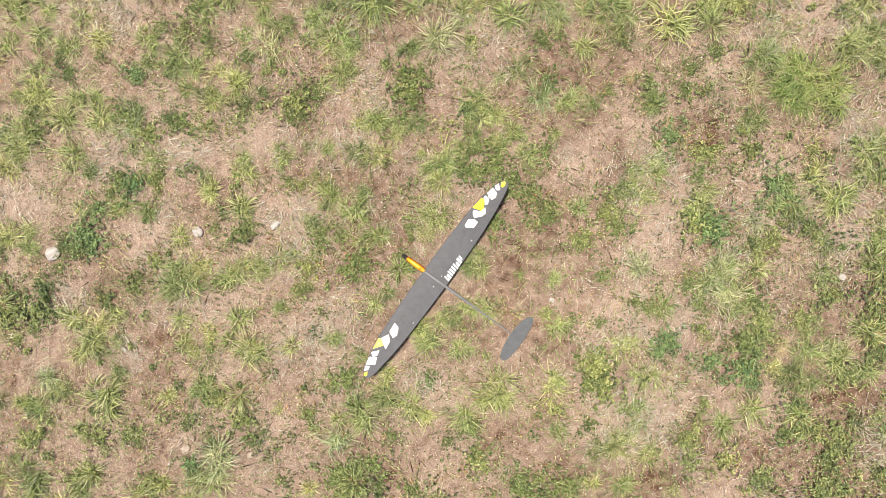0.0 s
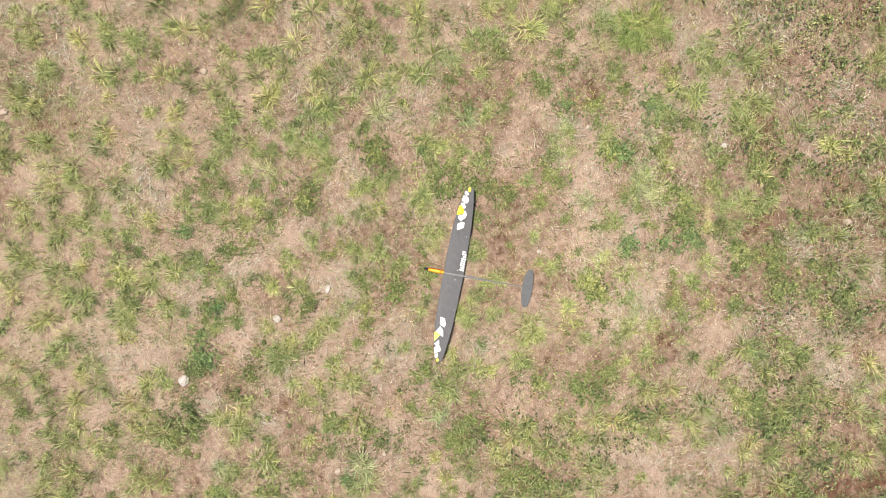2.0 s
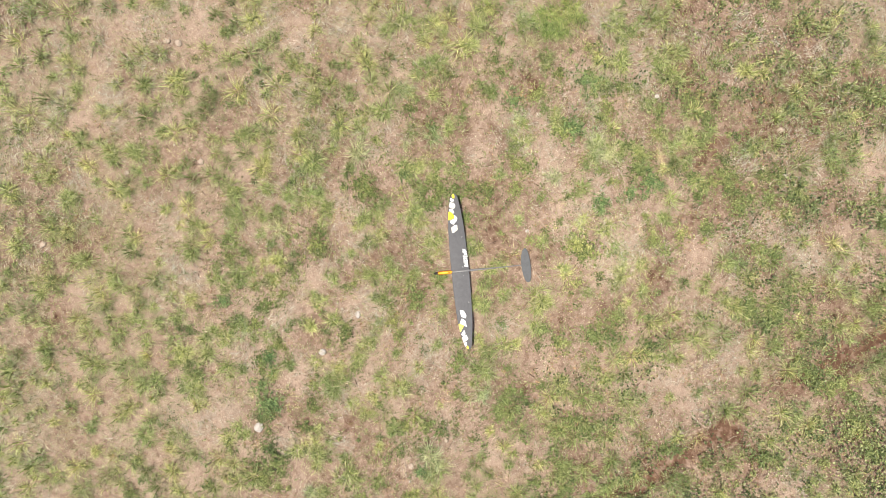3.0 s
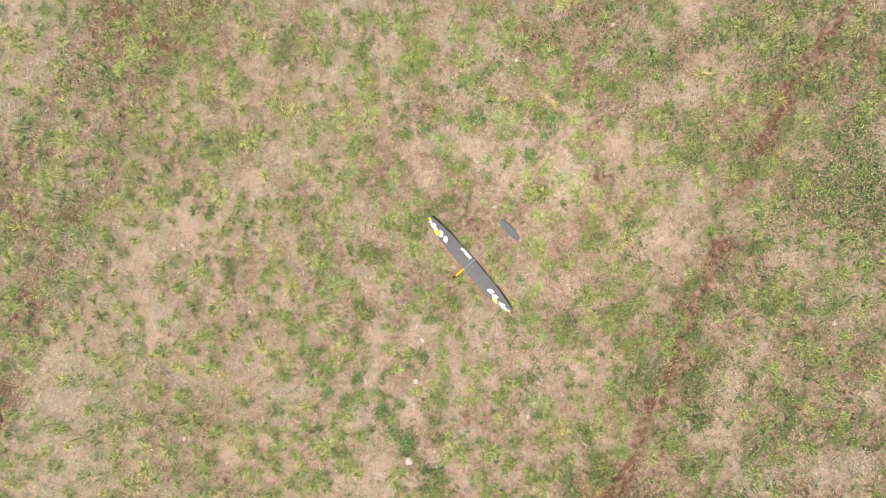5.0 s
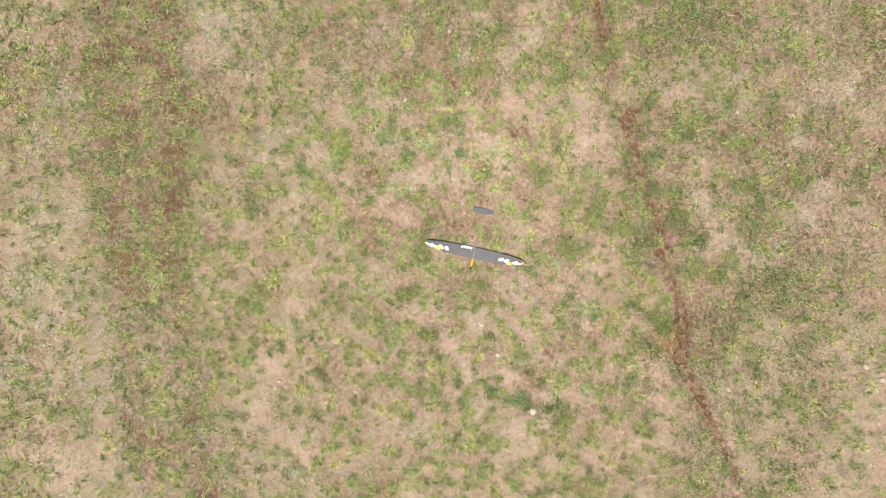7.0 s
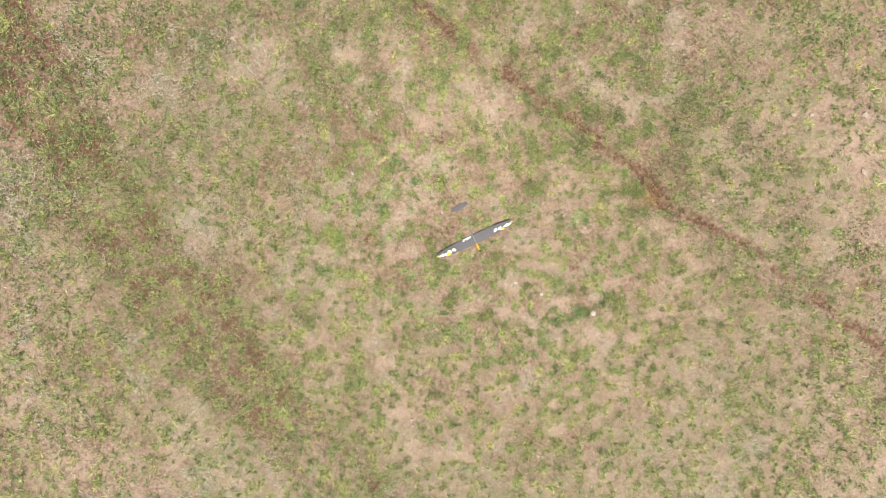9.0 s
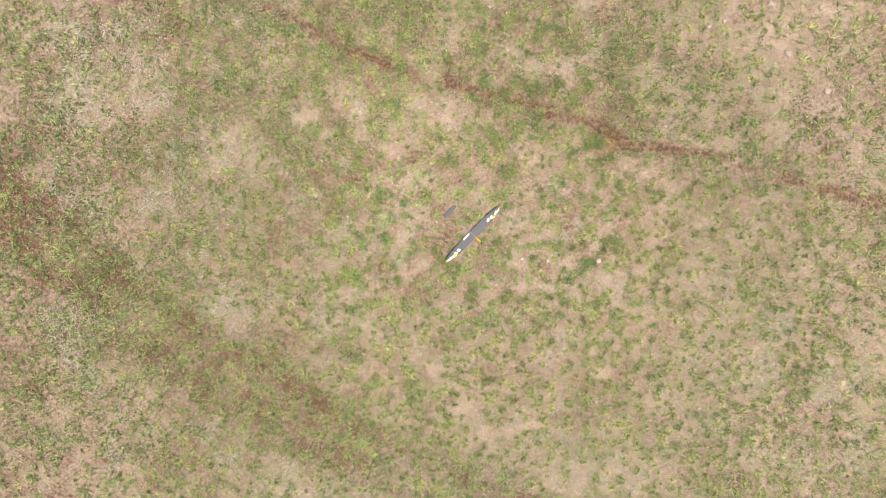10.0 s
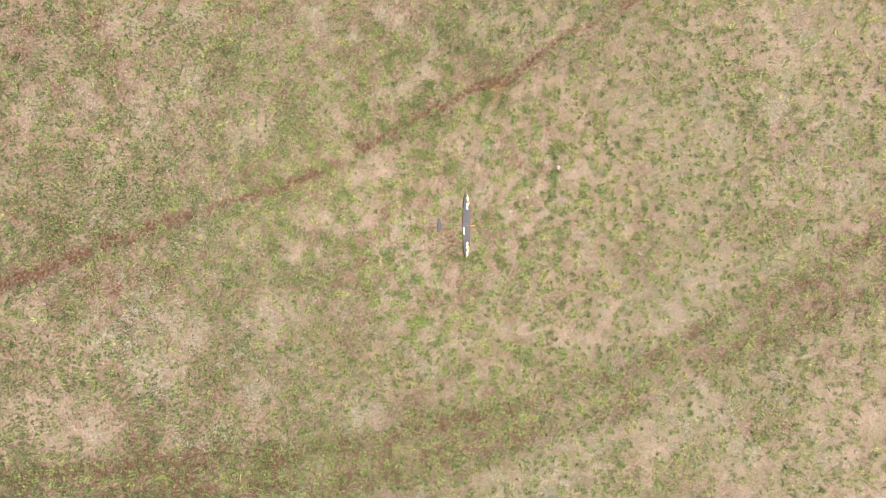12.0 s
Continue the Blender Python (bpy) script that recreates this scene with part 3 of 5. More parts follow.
def leafy_weed(stems, per_stem, mat):
    """A low bushy weed of unit radius: sprawling stems with small leaves in threes."""
    root = new("leafy_weed")
    turn = rng.random(stems) * 6.283
    reach = 0.35 + 1.25 * rng.random(stems)
    rise = 0.3 + 0.5 * rng.random(stems)
    base = np.zeros((stems, 3)) + [0, 0, -0.05]
    part_mesh("stalk", blades(base, turn, reach * 1.05, np.full(stems, 0.03), 0.4 + 0 * turn, rise, 3), STEM, root, "thin brownish green stems", "stuff")
    k = np.repeat(np.arange(stems), per_stem * 3)
    n = len(k)
    at = np.repeat(rng.random(stems * per_stem) ** 0.6, 3)
    out = reach[k] * (0.4 * at + 0.5 * at**2) * 1.05
    wob = 0.22 * rng.standard_normal((stems * per_stem, 2)).repeat(3, 0)
    fan = rng.random(n) * 6.283
    x, y = np.cos(turn[k]) * out + wob[:, 0] + 0.08 * np.cos(fan), np.sin(turn[k]) * out + wob[:, 1] + 0.08 * np.sin(fan)
    z = reach[k] * rise[k] * (1.25 * at - 0.95 * at**2) + 0.05 + 0.06 * rng.random(n)
    size = 0.085 + 0.12 * rng.random(n)
    part_mesh("foliage", leaflets(np.c_[x, y, z], fan, (rng.random(n) - 0.6) * 0.9, size * 1.25, size * 0.52), mat, root)
    return root


def set_out(some, builds, label, category, group, grow=1.0):
    made = []
    # A broad patch is several plants that grow into one another.
    spread = []
    for x, y, r in some:
        if r <= 0.165:
            spread.append((x, y, r))
            continue
        for k in range(max(2, round((r / 0.135) ** 2))):
            a, d = rng.random() * math.tau, r * 1.0 * math.sqrt(rng.random())
            spread.append((x + d * math.cos(a), y + d * math.sin(a), 0.085 + 0.045 * rng.random()))
    for i, (x, y, r) in enumerate(spread):
        size = r * grow * (0.92 + 0.16 * rng.random())
        m = Matrix.Translation((x, y, at_ground(x, y))) @ pose(0, 0, 0, 0, 0, 360 * rng.random())
        if i < len(builds):
            ob = builds[i]()
            ob.matrix_basis = m @ Matrix.Diagonal((size, size, size, 1))
            made.append((ob, size))
        else:
            first, own = made[i % len(builds)]
            ob = copy_thing(first, m @ Matrix.Diagonal((size / own,) * 3 + (1,)))
        tagged(ob, label(r), category, group)


GRASS_A = ((-2.89, 0.95, 0.08), (-2.84, 1.53, 0.11), (-2.76, 1.74, 0.11), (-2.71, 1.06, 0.11), (-2.67, 1.34, 0.13), (-2.65, 1.21, 0.13), (-2.64, 1.6, 0.1), (-2.56, 1.75, 0.08),
    (-2.45, 1.02, 0.1), (-2.44, 0.78, 0.12), (-2.43, 1.51, 0.09), (-2.41, 1.17, 0.11), (-2.35, 1.71, 0.09), (-2.25, 1.15, 0.09), (-2.23, 1.56, 0.1), (-2.22, 1.02, 0.11),
    (-2, 1.07, 0.08), (-2, 0.85, 0.06), (-1.9, 1.54, 0.09), (-1.88, 1.39, 0.08), (-1.87, 0.78, 0.08), (-1.73, 1.39, 0.11), (-1.67, 1.46, 0.08), (-1.65, 1.22, 0.08),
    (-1.59, 1.35, 0.09), (-1.52, 1.2, 0.09), (-1.5, 1.72, 0.1), (-1.47, 1.13, 0.09), (-1.4, 1.33, 0.07), (-1.29, 1.25, 0.12), (-1.27, 0.76, 0.07), (-1.25, 1.57, 0.08))
GRASS_B = ((-1.14, 1.2, 0.06), (-1.1, 1.69, 0.09), (-1.01, 0.8, 0.09), (-0.95, 1.65, 0.07), (-0.82, 0.85, 0.05), (-0.78, 1.69, 0.11), (-0.78, 1.53, 0.07), (-0.72, 1.25, 0.08),
    (-0.71, 0.83, 0.07), (-0.67, 1.46, 0.1), (-0.66, 1.58, 0.11), (-0.63, 1.32, 0.1), (-0.56, 1.76, 0.09), (-0.54, 1.5, 0.09), (-0.48, 0.99, 0.07), (-0.48, 0.81, 0.11),
    (-0.39, 1.03, 0.1), (-0.37, 1.72, 0.13), (-0.37, 0.78, 0.08), (-0.26, 0.92, 0.07), (-0.22, 1.03, 0.09), (-0.17, 1.46, 0.1), (-0.14, 1.73, 0.08), (-0.11, 1, 0.08),
    (-0.08, 0.79, 0.05), (0.14, 0.84, 0.07), (0.19, 1.69, 0.09), (0.27, 1.13, 0.11), (0.28, 1.74, 0.07), (0.36, 1.04, 0.09), (0.4, 0.86, 0.07), (0.46, 1.67, 0.13))
GRASS_C = ((0.49, 0.93, 0.08), (0.56, 1.34, 0.09), (0.58, 0.79, 0.07), (0.77, 1.63, 0.09), (0.77, 0.91, 0.05), (0.83, 1.11, 0.09), (0.9, 1.18, 0.07), (0.93, 1.71, 0.08), (0.93,
    1.48, 0.09), (0.97, 1.12, 0.08), (1.08, 1.69, 0.11), (1.16, 1.58, 0.1), (1.24, 1.67, 0.11), (1.39, 1.12, 0.09), (1.47, 1.62, 0.14), (1.54, 1.55, 0.08), (1.69, 1.67,
    0.12), (1.95, 0.96, 0.07), (2.01, 1.38, 0.11), (2.02, 1.01, 0.11), (2.09, 1.64, 0.05), (2.55, 1.46, 0.12), (2.62, 1.42, 0.11), (2.67, 0.8, 0.11), (2.7, 1.53, 0.11),
    (2.75, 1.35, 0.09), (2.75, 0.87, 0.09), (-2.87, 0.24, 0.11), (-2.86, 0.68, 0.07), (-2.75, 0.17, 0.09), (-2.74, 0.28, 0.09), (-2.46, -0.31, 0.11))
GRASS_D = ((-2.32, 0.68, 0.07), (-2.28, -0.33, 0.11), (-2.16, -0.29, 0.07), (-2.11, 0.42, 0.07), (-2.05, 0.46, 0.09), (-1.93, 0.42, 0.09), (-1.78, -0.1, 0.09), (-1.7, 0.25,
    0.08), (-1.7, 0.04, 0.1), (-1.69, -0.32, 0.09), (-1.67, -0.06, 0.13), (-1.59, 0.02, 0.09), (-1.54, 0.64, 0.07), (-1.49, 0.57, 0.1), (-1.36, -0.02, 0.09), (-1.3,
    -0.28, 0.11), (-1.28, 0.44, 0.11), (-1.28, 0.03, 0.11), (-1.27, 0.68, 0.08), (-1.16, 0.07, 0.1), (-1.05, 0.09, 0.08), (-1.01, -0.21, 0.07), (-0.94, 0.12, 0.07),
    (-0.82, 0.35, 0.07), (-0.73, 0.59, 0.07), (-0.71, 0.51, 0.11), (-0.54, 0.42, 0.1), (-0.48, 0.53, 0.07), (-0.48, 0.22, 0.08), (-0.39, 0.26, 0.11), (-0.39, -0.19,
    0.07), (-0.3, -0.11, 0.07))
GRASS_E = ((-0.11, -0.33, 0.1), (-0.06, 0.31, 0.08), (-0.04, 0.66, 0.07), (-0, 0.37, 0.12), (0.03, 0.75, 0.11), (0.03, 0.7, 0.11), (0.04, -0.29, 0.08), (0.11, -0.26, 0.09),
    (0.24, 0.08, 0.09), (0.26, 0.15, 0.07), (0.26, -0.18, 0.09), (0.35, -0.25, 0.08), (0.65, 0.7, 0.08), (0.77, -0.01, 0.07), (0.79, -0.32, 0.08), (0.92, 0.45, 0.08),
    (1.21, 0.59, 0.08), (1.27, 0.68, 0.07), (1.29, 0.55, 0.08), (1.35, 0.52, 0.07), (1.38, -0.17, 0.07), (1.42, 0.68, 0.08), (1.45, -0.18, 0.1), (1.66, 0.48, 0.1),
    (1.72, 0.55, 0.07), (1.73, -0.05, 0.09), (1.86, 0.02, 0.09), (1.87, -0.16, 0.09), (2, 0.23, 0.07), (2.06, -0.27, 0.09), (2.13, 0.48, 0.07), (2.22, 0.47, 0.1))
GRASS_F = ((2.25, 0.4, 0.09), (2.34, -0.3, 0.07), (2.37, 0.63, 0.09), (2.42, 0.06, 0.1), (2.44, 0.54, 0.09), (2.45, 0.2, 0.07), (2.49, 0.5, 0.12), (2.64, 0.66, 0.08), (2.74,
    0.64, 0.09), (2.76, 0.41, 0.07), (-2.75, -1.39, 0.12), (-2.69, -0.93, 0.1), (-2.69, -1.44, 0.08), (-2.56, -0.8, 0.08), (-2.4, -0.54, 0.08), (-2.39, -1.06, 0.08),
    (-2.32, -0.44, 0.12), (-2.24, -0.54, 0.09), (-2.24, -0.83, 0.13), (-2.14, -0.69, 0.09), (-2.12, -0.44, 0.07), (-1.79, -0.82, 0.08), (-1.67, -0.45, 0.08), (-1.61,
    -0.51, 0.07), (-1.59, -0.77, 0.07), (-1.52, -0.73, 0.1), (-1.51, -0.39, 0.07), (-1.22, -0.46, 0.14), (-1.05, -0.9, 0.05), (-0.67, -0.42, 0.08), (-0.48, -0.88, 0.14),
    (-0.48, -0.53, 0.07))
GRASS_G = ((-0.45, -0.95, 0.1), (-0.37, -0.75, 0.07), (-0.33, -0.62, 0.08), (-0.29, -0.8, 0.1), (-0.14, -0.86, 0.13), (-0.07, -0.91, 0.07), (-0.04, -0.42, 0.11), (0.17, -0.46,
    0.1), (0.21, -0.9, 0.11), (0.34, -0.81, 0.09), (0.41, -0.71, 0.13), (0.47, -0.79, 0.09), (0.76, -0.72, 0.11), (0.79, -0.65, 0.07), (0.81, -1, 0.08), (0.89, -1.37,
    0.08), (1.01, -0.54, 0.08), (1.03, -1.31, 0.07), (1.07, -1.12, 0.08), (1.16, -1.08, 0.12), (1.19, -0.46, 0.1), (1.22, -1.34, 0.09), (1.25, -0.4, 0.08), (1.25, -1.01,
    0.07), (1.31, -0.8, 0.07), (1.32, -0.95, 0.07), (1.36, -0.62, 0.09), (1.36, -1.13, 0.1), (1.54, -1.37, 0.05), (1.85, -0.94, 0.1), (2, -0.82, 0.1), (2.15, -0.55,
    0.08))
GRASS_H = ((2.26, -0.6, 0.11), (2.3, -0.87, 0.1), (2.33, -0.46, 0.09), (2.36, -0.62, 0.08), (2.5, -0.4, 0.07), (2.53, -0.47, 0.1), (2.71, -0.56, 0.09), (-2.74, -1.5, 0.07),
    (-2.39, -1.49, 0.09))
PALE_GRASS = ((-2.02, 0.96, 0.09), (-1.08, 1.49, 0.11), (0.03, 1.53, 0.14), (0.43, 1.29, 0.07), (0.68, 1.15, 0.1), (0.73, 1.7, 0.11), (2.08, 1.47, 0.09), (-2.4, 0.44, 0.07), (1.3,
    0.09, 0.1), (1.41, 0.75, 0.09), (1.76, 0.04, 0.09), (1.81, 0.09, 0.12), (1.81, -0.09, 0.13), (2, 0.36, 0.07), (-2.62, -0.72, 0.1), (-1.46, -1.32, 0.1), (-1.44,
    -1.25, 0.15), (-1.22, -0.52, 0.08), (-0.67, -1.09, 0.11))
LUSH_GRASS = ((2.15, 1.22, 0.09), (2.2, 1.15, 0.12), (2.21, 1.36, 0.09), (2.25, 1.29, 0.13), (2.25, 1.08, 0.09), (2.3, 1.24, 0.1), (2.35, 1.19, 0.1), (2.46, 1.11, 0.11), (2.49,
    1.25, 0.12), (2.54, 0.53, 0.07), (-2.79, -0.88, 0.08))
RUSTY_GRASS = ((-1.5, 1.48, 0.05), (1.25, 1.28, 0.06), (1.48, 1, 0.05), (1.96, 1.22, 0.09), (0.08, -0.89, 0.06), (2.19, -0.42, 0.07))
WEEDS_A = ((-2.79, 1.19, 0.07), (-2.69, 0.95, 0.1), (-2.51, 1.44, 0.06), (-2.45, 1.34, 0.07), (-2.1, 1.06, 0.09), (-1.91, 0.93, 0.1), (-1.8, 1.65, 0.07), (-1.75, 1.02, 0.07),
    (-1.67, 1.02, 0.1), (-1.65, 1.59, 0.08), (-1.59, 1.75, 0.07), (-1.5, 1.57, 0.07), (-1.5, 0.98, 0.07), (-1.29, 1.01, 0.07), (-1.27, 1.13, 0.07), (-1.23, 1.42, 0.07),
    (-1.08, 1.36, 0.07), (-0.95, 1.05, 0.07), (-0.93, 1.14, 0.1), (-0.88, 1.09, 0.09), (-0.84, 1.21, 0.09), (-0.56, 1.32, 0.08), (-0.34, 0.99, 0.09), (-0.21, 1.2, 0.09),
    (-0.17, 1.26, 0.12), (-0.15, 1.14, 0.08), (-0.1, 1.32, 0.07), (0.25, 1.49, 0.07), (0.25, 0.82, 0.09), (0.29, 1.09, 0.08), (0.4, 0.79, 0.09), (0.68, 1.52, 0.08))
WEEDS_B = ((0.7, 0.81, 0.07), (0.72, 1.24, 0.08), (0.77, 1.56, 0.05), (1.09, 1.18, 0.05), (1.21, 1.5, 0.05), (1.35, 1.19, 0.09), (1.58, 1.19, 0.07), (1.6, 1.32, 0.06), (1.68,
    0.8, 0.09), (1.72, 1.19, 0.05), (1.74, 0.82, 0.07), (1.77, 1.45, 0.08), (1.81, 1.73, 0.09), (1.88, 1.71, 0.07), (1.97, 0.82, 0.08), (2.36, 0.8, 0.07), (2.58, 1.67,
    0.09), (-2.9, -0.3, 0.1), (-2.87, -0.14, 0.09), (-2.73, -0.26, 0.12), (-2.73, -0.35, 0.08), (-2.65, -0.1, 0.09), (-2.57, -0.27, 0.07), (-2.55, 0.01, 0.07), (-2.51,
    0.19, 0.07), (-2.43, 0.15, 0.09), (-2.23, -0.19, 0.07), (-2.17, 0.55, 0.07), (-2.11, 0.62, 0.08), (-2.02, -0.09, 0.08), (-1.98, 0, 0.07), (-1.89, 0.64, 0.07))
WEEDS_C = ((-1.86, 0.1, 0.08), (-1.85, 0.57, 0.05), (-1.47, 0.31, 0.05), (-1.43, -0.05, 0.07), (-1.41, 0.42, 0.05), (-1.28, 0.29, 0.1), (-1.24, 0.35, 0.07), (-0.97, 0.62,
    0.05), (-0.9, 0.59, 0.07), (-0.88, -0.08, 0.08), (-0.86, 0.07, 0.08), (-0.78, 0.11, 0.05), (-0.78, 0.64, 0.05), (-0.75, 0.27, 0.1), (-0.63, 0.26, 0.07), (-0.56,
    0.03, 0.08), (-0.5, 0.09, 0.1), (-0.17, 0.06, 0.07), (0.18, 0.7, 0.09), (0.29, 0.7, 0.1), (0.36, 0.7, 0.08), (0.4, 0.35, 0.09), (0.45, 0.57, 0.09), (0.49, 0.62,
    0.09), (0.55, 0.01, 0.05), (0.6, 0.54, 0.07), (0.69, 0.45, 0.07), (0.71, 0.37, 0.07), (0.73, -0.23, 0.07), (0.88, -0.28, 0.06), (0.91, 0.23, 0.07), (0.96, 0.25,
    0.07))
WEEDS_D = ((1.06, -0.28, 0.05), (1.09, 0.05, 0.07), (1.1, 0.45, 0.1), (1.16, 0.34, 0.09), (1.3, -0.15, 0.07), (1.6, -0.04, 0.07), (1.63, 0.39, 0.11), (1.66, 0.66, 0.07), (1.67,
    -0, 0.07), (1.69, -0.16, 0.07), (1.7, 0.39, 0.07), (1.7, -0.32, 0.07), (1.86, 0.34, 0.05), (1.99, -0.1, 0.09), (2.04, -0.16, 0.08), (2.05, 0.2, 0.07), (2.08, -0.32,
    0.08), (2.12, 0.24, 0.1), (2.2, 0.56, 0.07), (2.29, -0.23, 0.07), (2.32, 0.34, 0.08), (2.35, -0.24, 0.08), (2.38, 0.27, 0.07), (2.45, -0.12, 0.07), (2.5, -0.08,
    0.08), (2.73, 0.24, 0.09), (2.75, -0.15, 0.08), (2.78, -0.24, 0.09), (2.79, 0.12, 0.07), (-2.87, -1.29, 0.07), (-2.86, -0.45, 0.07), (-2.77, -1.11, 0.11))
WEEDS_E = ((-2.69, -1.11, 0.07), (-2.5, -0.79, 0.07), (-2.43, -1.38, 0.1), (-2.33, -1.33, 0.07), (-2.31, -1.1, 0.11), (-2.25, -1.14, 0.07), (-2.17, -0.86, 0.07), (-2.05, -1.07,
    0.09), (-2.01, -1.13, 0.05), (-1.91, -1.38, 0.07), (-1.9, -1.44, 0.09), (-1.65, -0.95, 0.07), (-1.58, -1.33, 0.07), (-1.49, -0.49, 0.06), (-1.48, -0.77, 0.09),
    (-1.48, -1.12, 0.06), (-1.42, -0.83, 0.07), (-1.28, -0.96, 0.1), (-1.17, -1.09, 0.1), (-0.82, -0.93, 0.07), (-0.67, -0.72, 0.07), (-0.65, -1.36, 0.07), (-0.63, -1.3,
    0.07), (-0.61, -1.44, 0.07), (-0.58, -0.66, 0.09), (-0.54, -0.71, 0.07), (-0.54, -1.28, 0.1), (-0.39, -1.24, 0.09), (-0.37, -1.41, 0.07), (-0.29, -1.05, 0.06),
    (-0.14, -1.4, 0.07), (-0.04, -0.39, 0.07))
WEEDS_F = ((0.1, -1.06, 0.06), (0.23, -1, 0.07), (0.28, -1.15, 0.08), (0.3, -1.2, 0.07), (0.56, -1.32, 0.09), (0.67, -1.32, 0.07), (0.79, -0.85, 0.07), (0.85, -1.31, 0.1),
    (0.99, -0.65, 0.1), (1.01, -0.96, 0.07), (1.06, -0.61, 0.14), (1.06, -0.5, 0.08), (1.1, -0.65, 0.1), (1.23, -0.84, 0.07), (1.6, -0.98, 0.07), (1.64, -1, 0.09),
    (1.66, -1.18, 0.1), (1.72, -0.81, 0.07), (1.87, -1.14, 0.09), (1.94, -0.38, 0.09), (1.98, -0.43, 0.12), (2.05, -0.37, 0.08), (2.07, -1.28, 0.07), (2.12, -1.24, 0.1),
    (2.25, -0.95, 0.1), (2.28, -0.8, 0.1), (2.41, -0.96, 0.09), (2.45, -1.34, 0.08), (2.5, -1.26, 0.11), (2.51, -1.08, 0.08), (2.52, -1.16, 0.09), (2.54, -0.97, 0.11))
WEEDS_G = ((2.57, -0.61, 0.08), (2.58, -1.01, 0.09), (2.59, -1.32, 0.07), (2.6, -0.58, 0.1), (2.63, -0.86, 0.08), (2.74, -0.49, 0.07), (2.77, -0.4, 0.09), (2.78, -0.86, 0.07))
COOL_WEEDS = ((-1.98, 1.32, 0.08), (0.21, 1.06, 0.07), (1.5, 0.89, 0.08), (-2.37, 0.25, 0.12), (-2.31, 0.19, 0.1), (-2.25, 0.44, 0.08), (-2.01, 0.61, 0.09), (1.74, 0.32, 0.12),
    (2.13, 0.61, 0.1), (-2.75, -0.9, 0.07), (-1.62, -1.27, 0.08), (-0.03, -0.67, 0.05), (1.43, -0.46, 0.07), (1.49, -0.4, 0.09), (1.74, -0.52, 0.08), (1.98, -0.55, 0.1),
    (2.02, -0.66, 0.07))


def outside(some):
    """Those patches that lie beyond the ground round the glider."""
    return tuple(p for p in some if not (-2.75 < p[0] < 2.65 and -1.3 < p[1] < 1.65))


def clump_label(r):
    return "large arching tuft of dry-tipped green grass on bare soil" if r > 0.105 else "small spreading tuft of yellowish green grass on dry soil"


def weed_label(r):
    return "wide bushy green weed with small leaves on soil" if r > 0.095 else "low green weed with small leaves on dry soil"


set_out(GRASS_A + GRASS_B + GRASS_C + GRASS_D + GRASS_E + GRASS_F + GRASS_G + GRASS_H + outside(GRASSY + GRASSY_TOO),
        [lambda n=n, up=up: grass_clump(GRASS, n, up) for n, up in ((105, 0.5), (80, 0.4), (130, 0.6), (95, 0.5), (70, 0.35), (115, 0.5), (85, 0.6), (100, 0.4))], clump_label, "grass", "grass tufts of the meadow", 1.14)
set_out(PALE_GRASS, [lambda n=n: grass_clump(WAN, n, 0.45) for n in (110, 90, 130)], lambda r: "wide arching tuft of pale greyish green grass", "grass", "grass tufts of the meadow", 1.1)
set_out(LUSH_GRASS, [lambda n=n: grass_clump(BRIGHT, n, 0.7) for n in (150, 130, 140)], lambda r: "dense upright tuft of bright fresh green grass", "grass", "grass tufts of the meadow", 1.15)
set_out(RUSTY_GRASS, [lambda n=n: grass_clump(PALE, n, 0.4, RUST) for n in (60, 80)], lambda r: "withering tuft of grass turned yellow and rusty", "grass", "grass tufts of the meadow", 1.1)
set_out(WEEDS_A + WEEDS_B + WEEDS_C + WEEDS_D + WEEDS_E + WEEDS_F + WEEDS_G + outside(WEEDY + WEEDY_TOO),
        [lambda n=n, k=k: leafy_weed(n, k, LEAF) for n, k in ((13, 8), (11, 8), (15, 7), (10, 9), (14, 7), (12, 8), (11, 7))], weed_label, "weed", "leafy weeds of the meadow", 1.15)
set_out(COOL_WEEDS, [lambda n=n, k=k: leafy_weed(n, k, COOL) for n, k in ((16, 10), (14, 9), (17, 9))], lambda r: "dense weed with fresh bluish green leaves on soil", "weed", "leafy weeds of the meadow", 1.15)


def withered_heap():
    """A torn-up dry plant in the rut, its stalks swept to one side."""
    root = new("withered_plant")
    n = 260
    turn = 1.9 + 0.9 * rng.standard_normal(n)
    base = np.c_[0.13 * rng.standard_normal(n), 0.10 * rng.standard_normal(n), 0.02 * rng.random(n)]
    part_mesh("foliage", blades(base, turn, 0.12 + 0.26 * rng.random(n) ** 2, 0.004 + 0.004 * rng.random(n), 0.4 + 0.4 * rng.random(n), 0.1 + 0.35 * rng.random(n), 3), RUST, root)
    n = 320
    base = np.c_[0.15 * rng.standard_normal(n), 0.08 * rng.standard_normal(n) - 0.06, 0.01 * rng.random(n)]
    part_mesh("root_mat", blades(base, rng.random(n) * 6.283, 0.06 + 0.12 * rng.random(n), 0.006 + 0.005 * rng.random(n), 0.5 + 0.3 * rng.random(n), 0.2 + 0.4 * rng.random(n), 2), BROWN, root, "dark brown tangled roots")
    root.matrix_basis = Matrix.Translation((-2.33, -2.27, at_ground(-2.33, -2.27)))
    tagged(root, "torn-up withered orange-brown plant lying in the rut", "dead plant")


withered_heap()


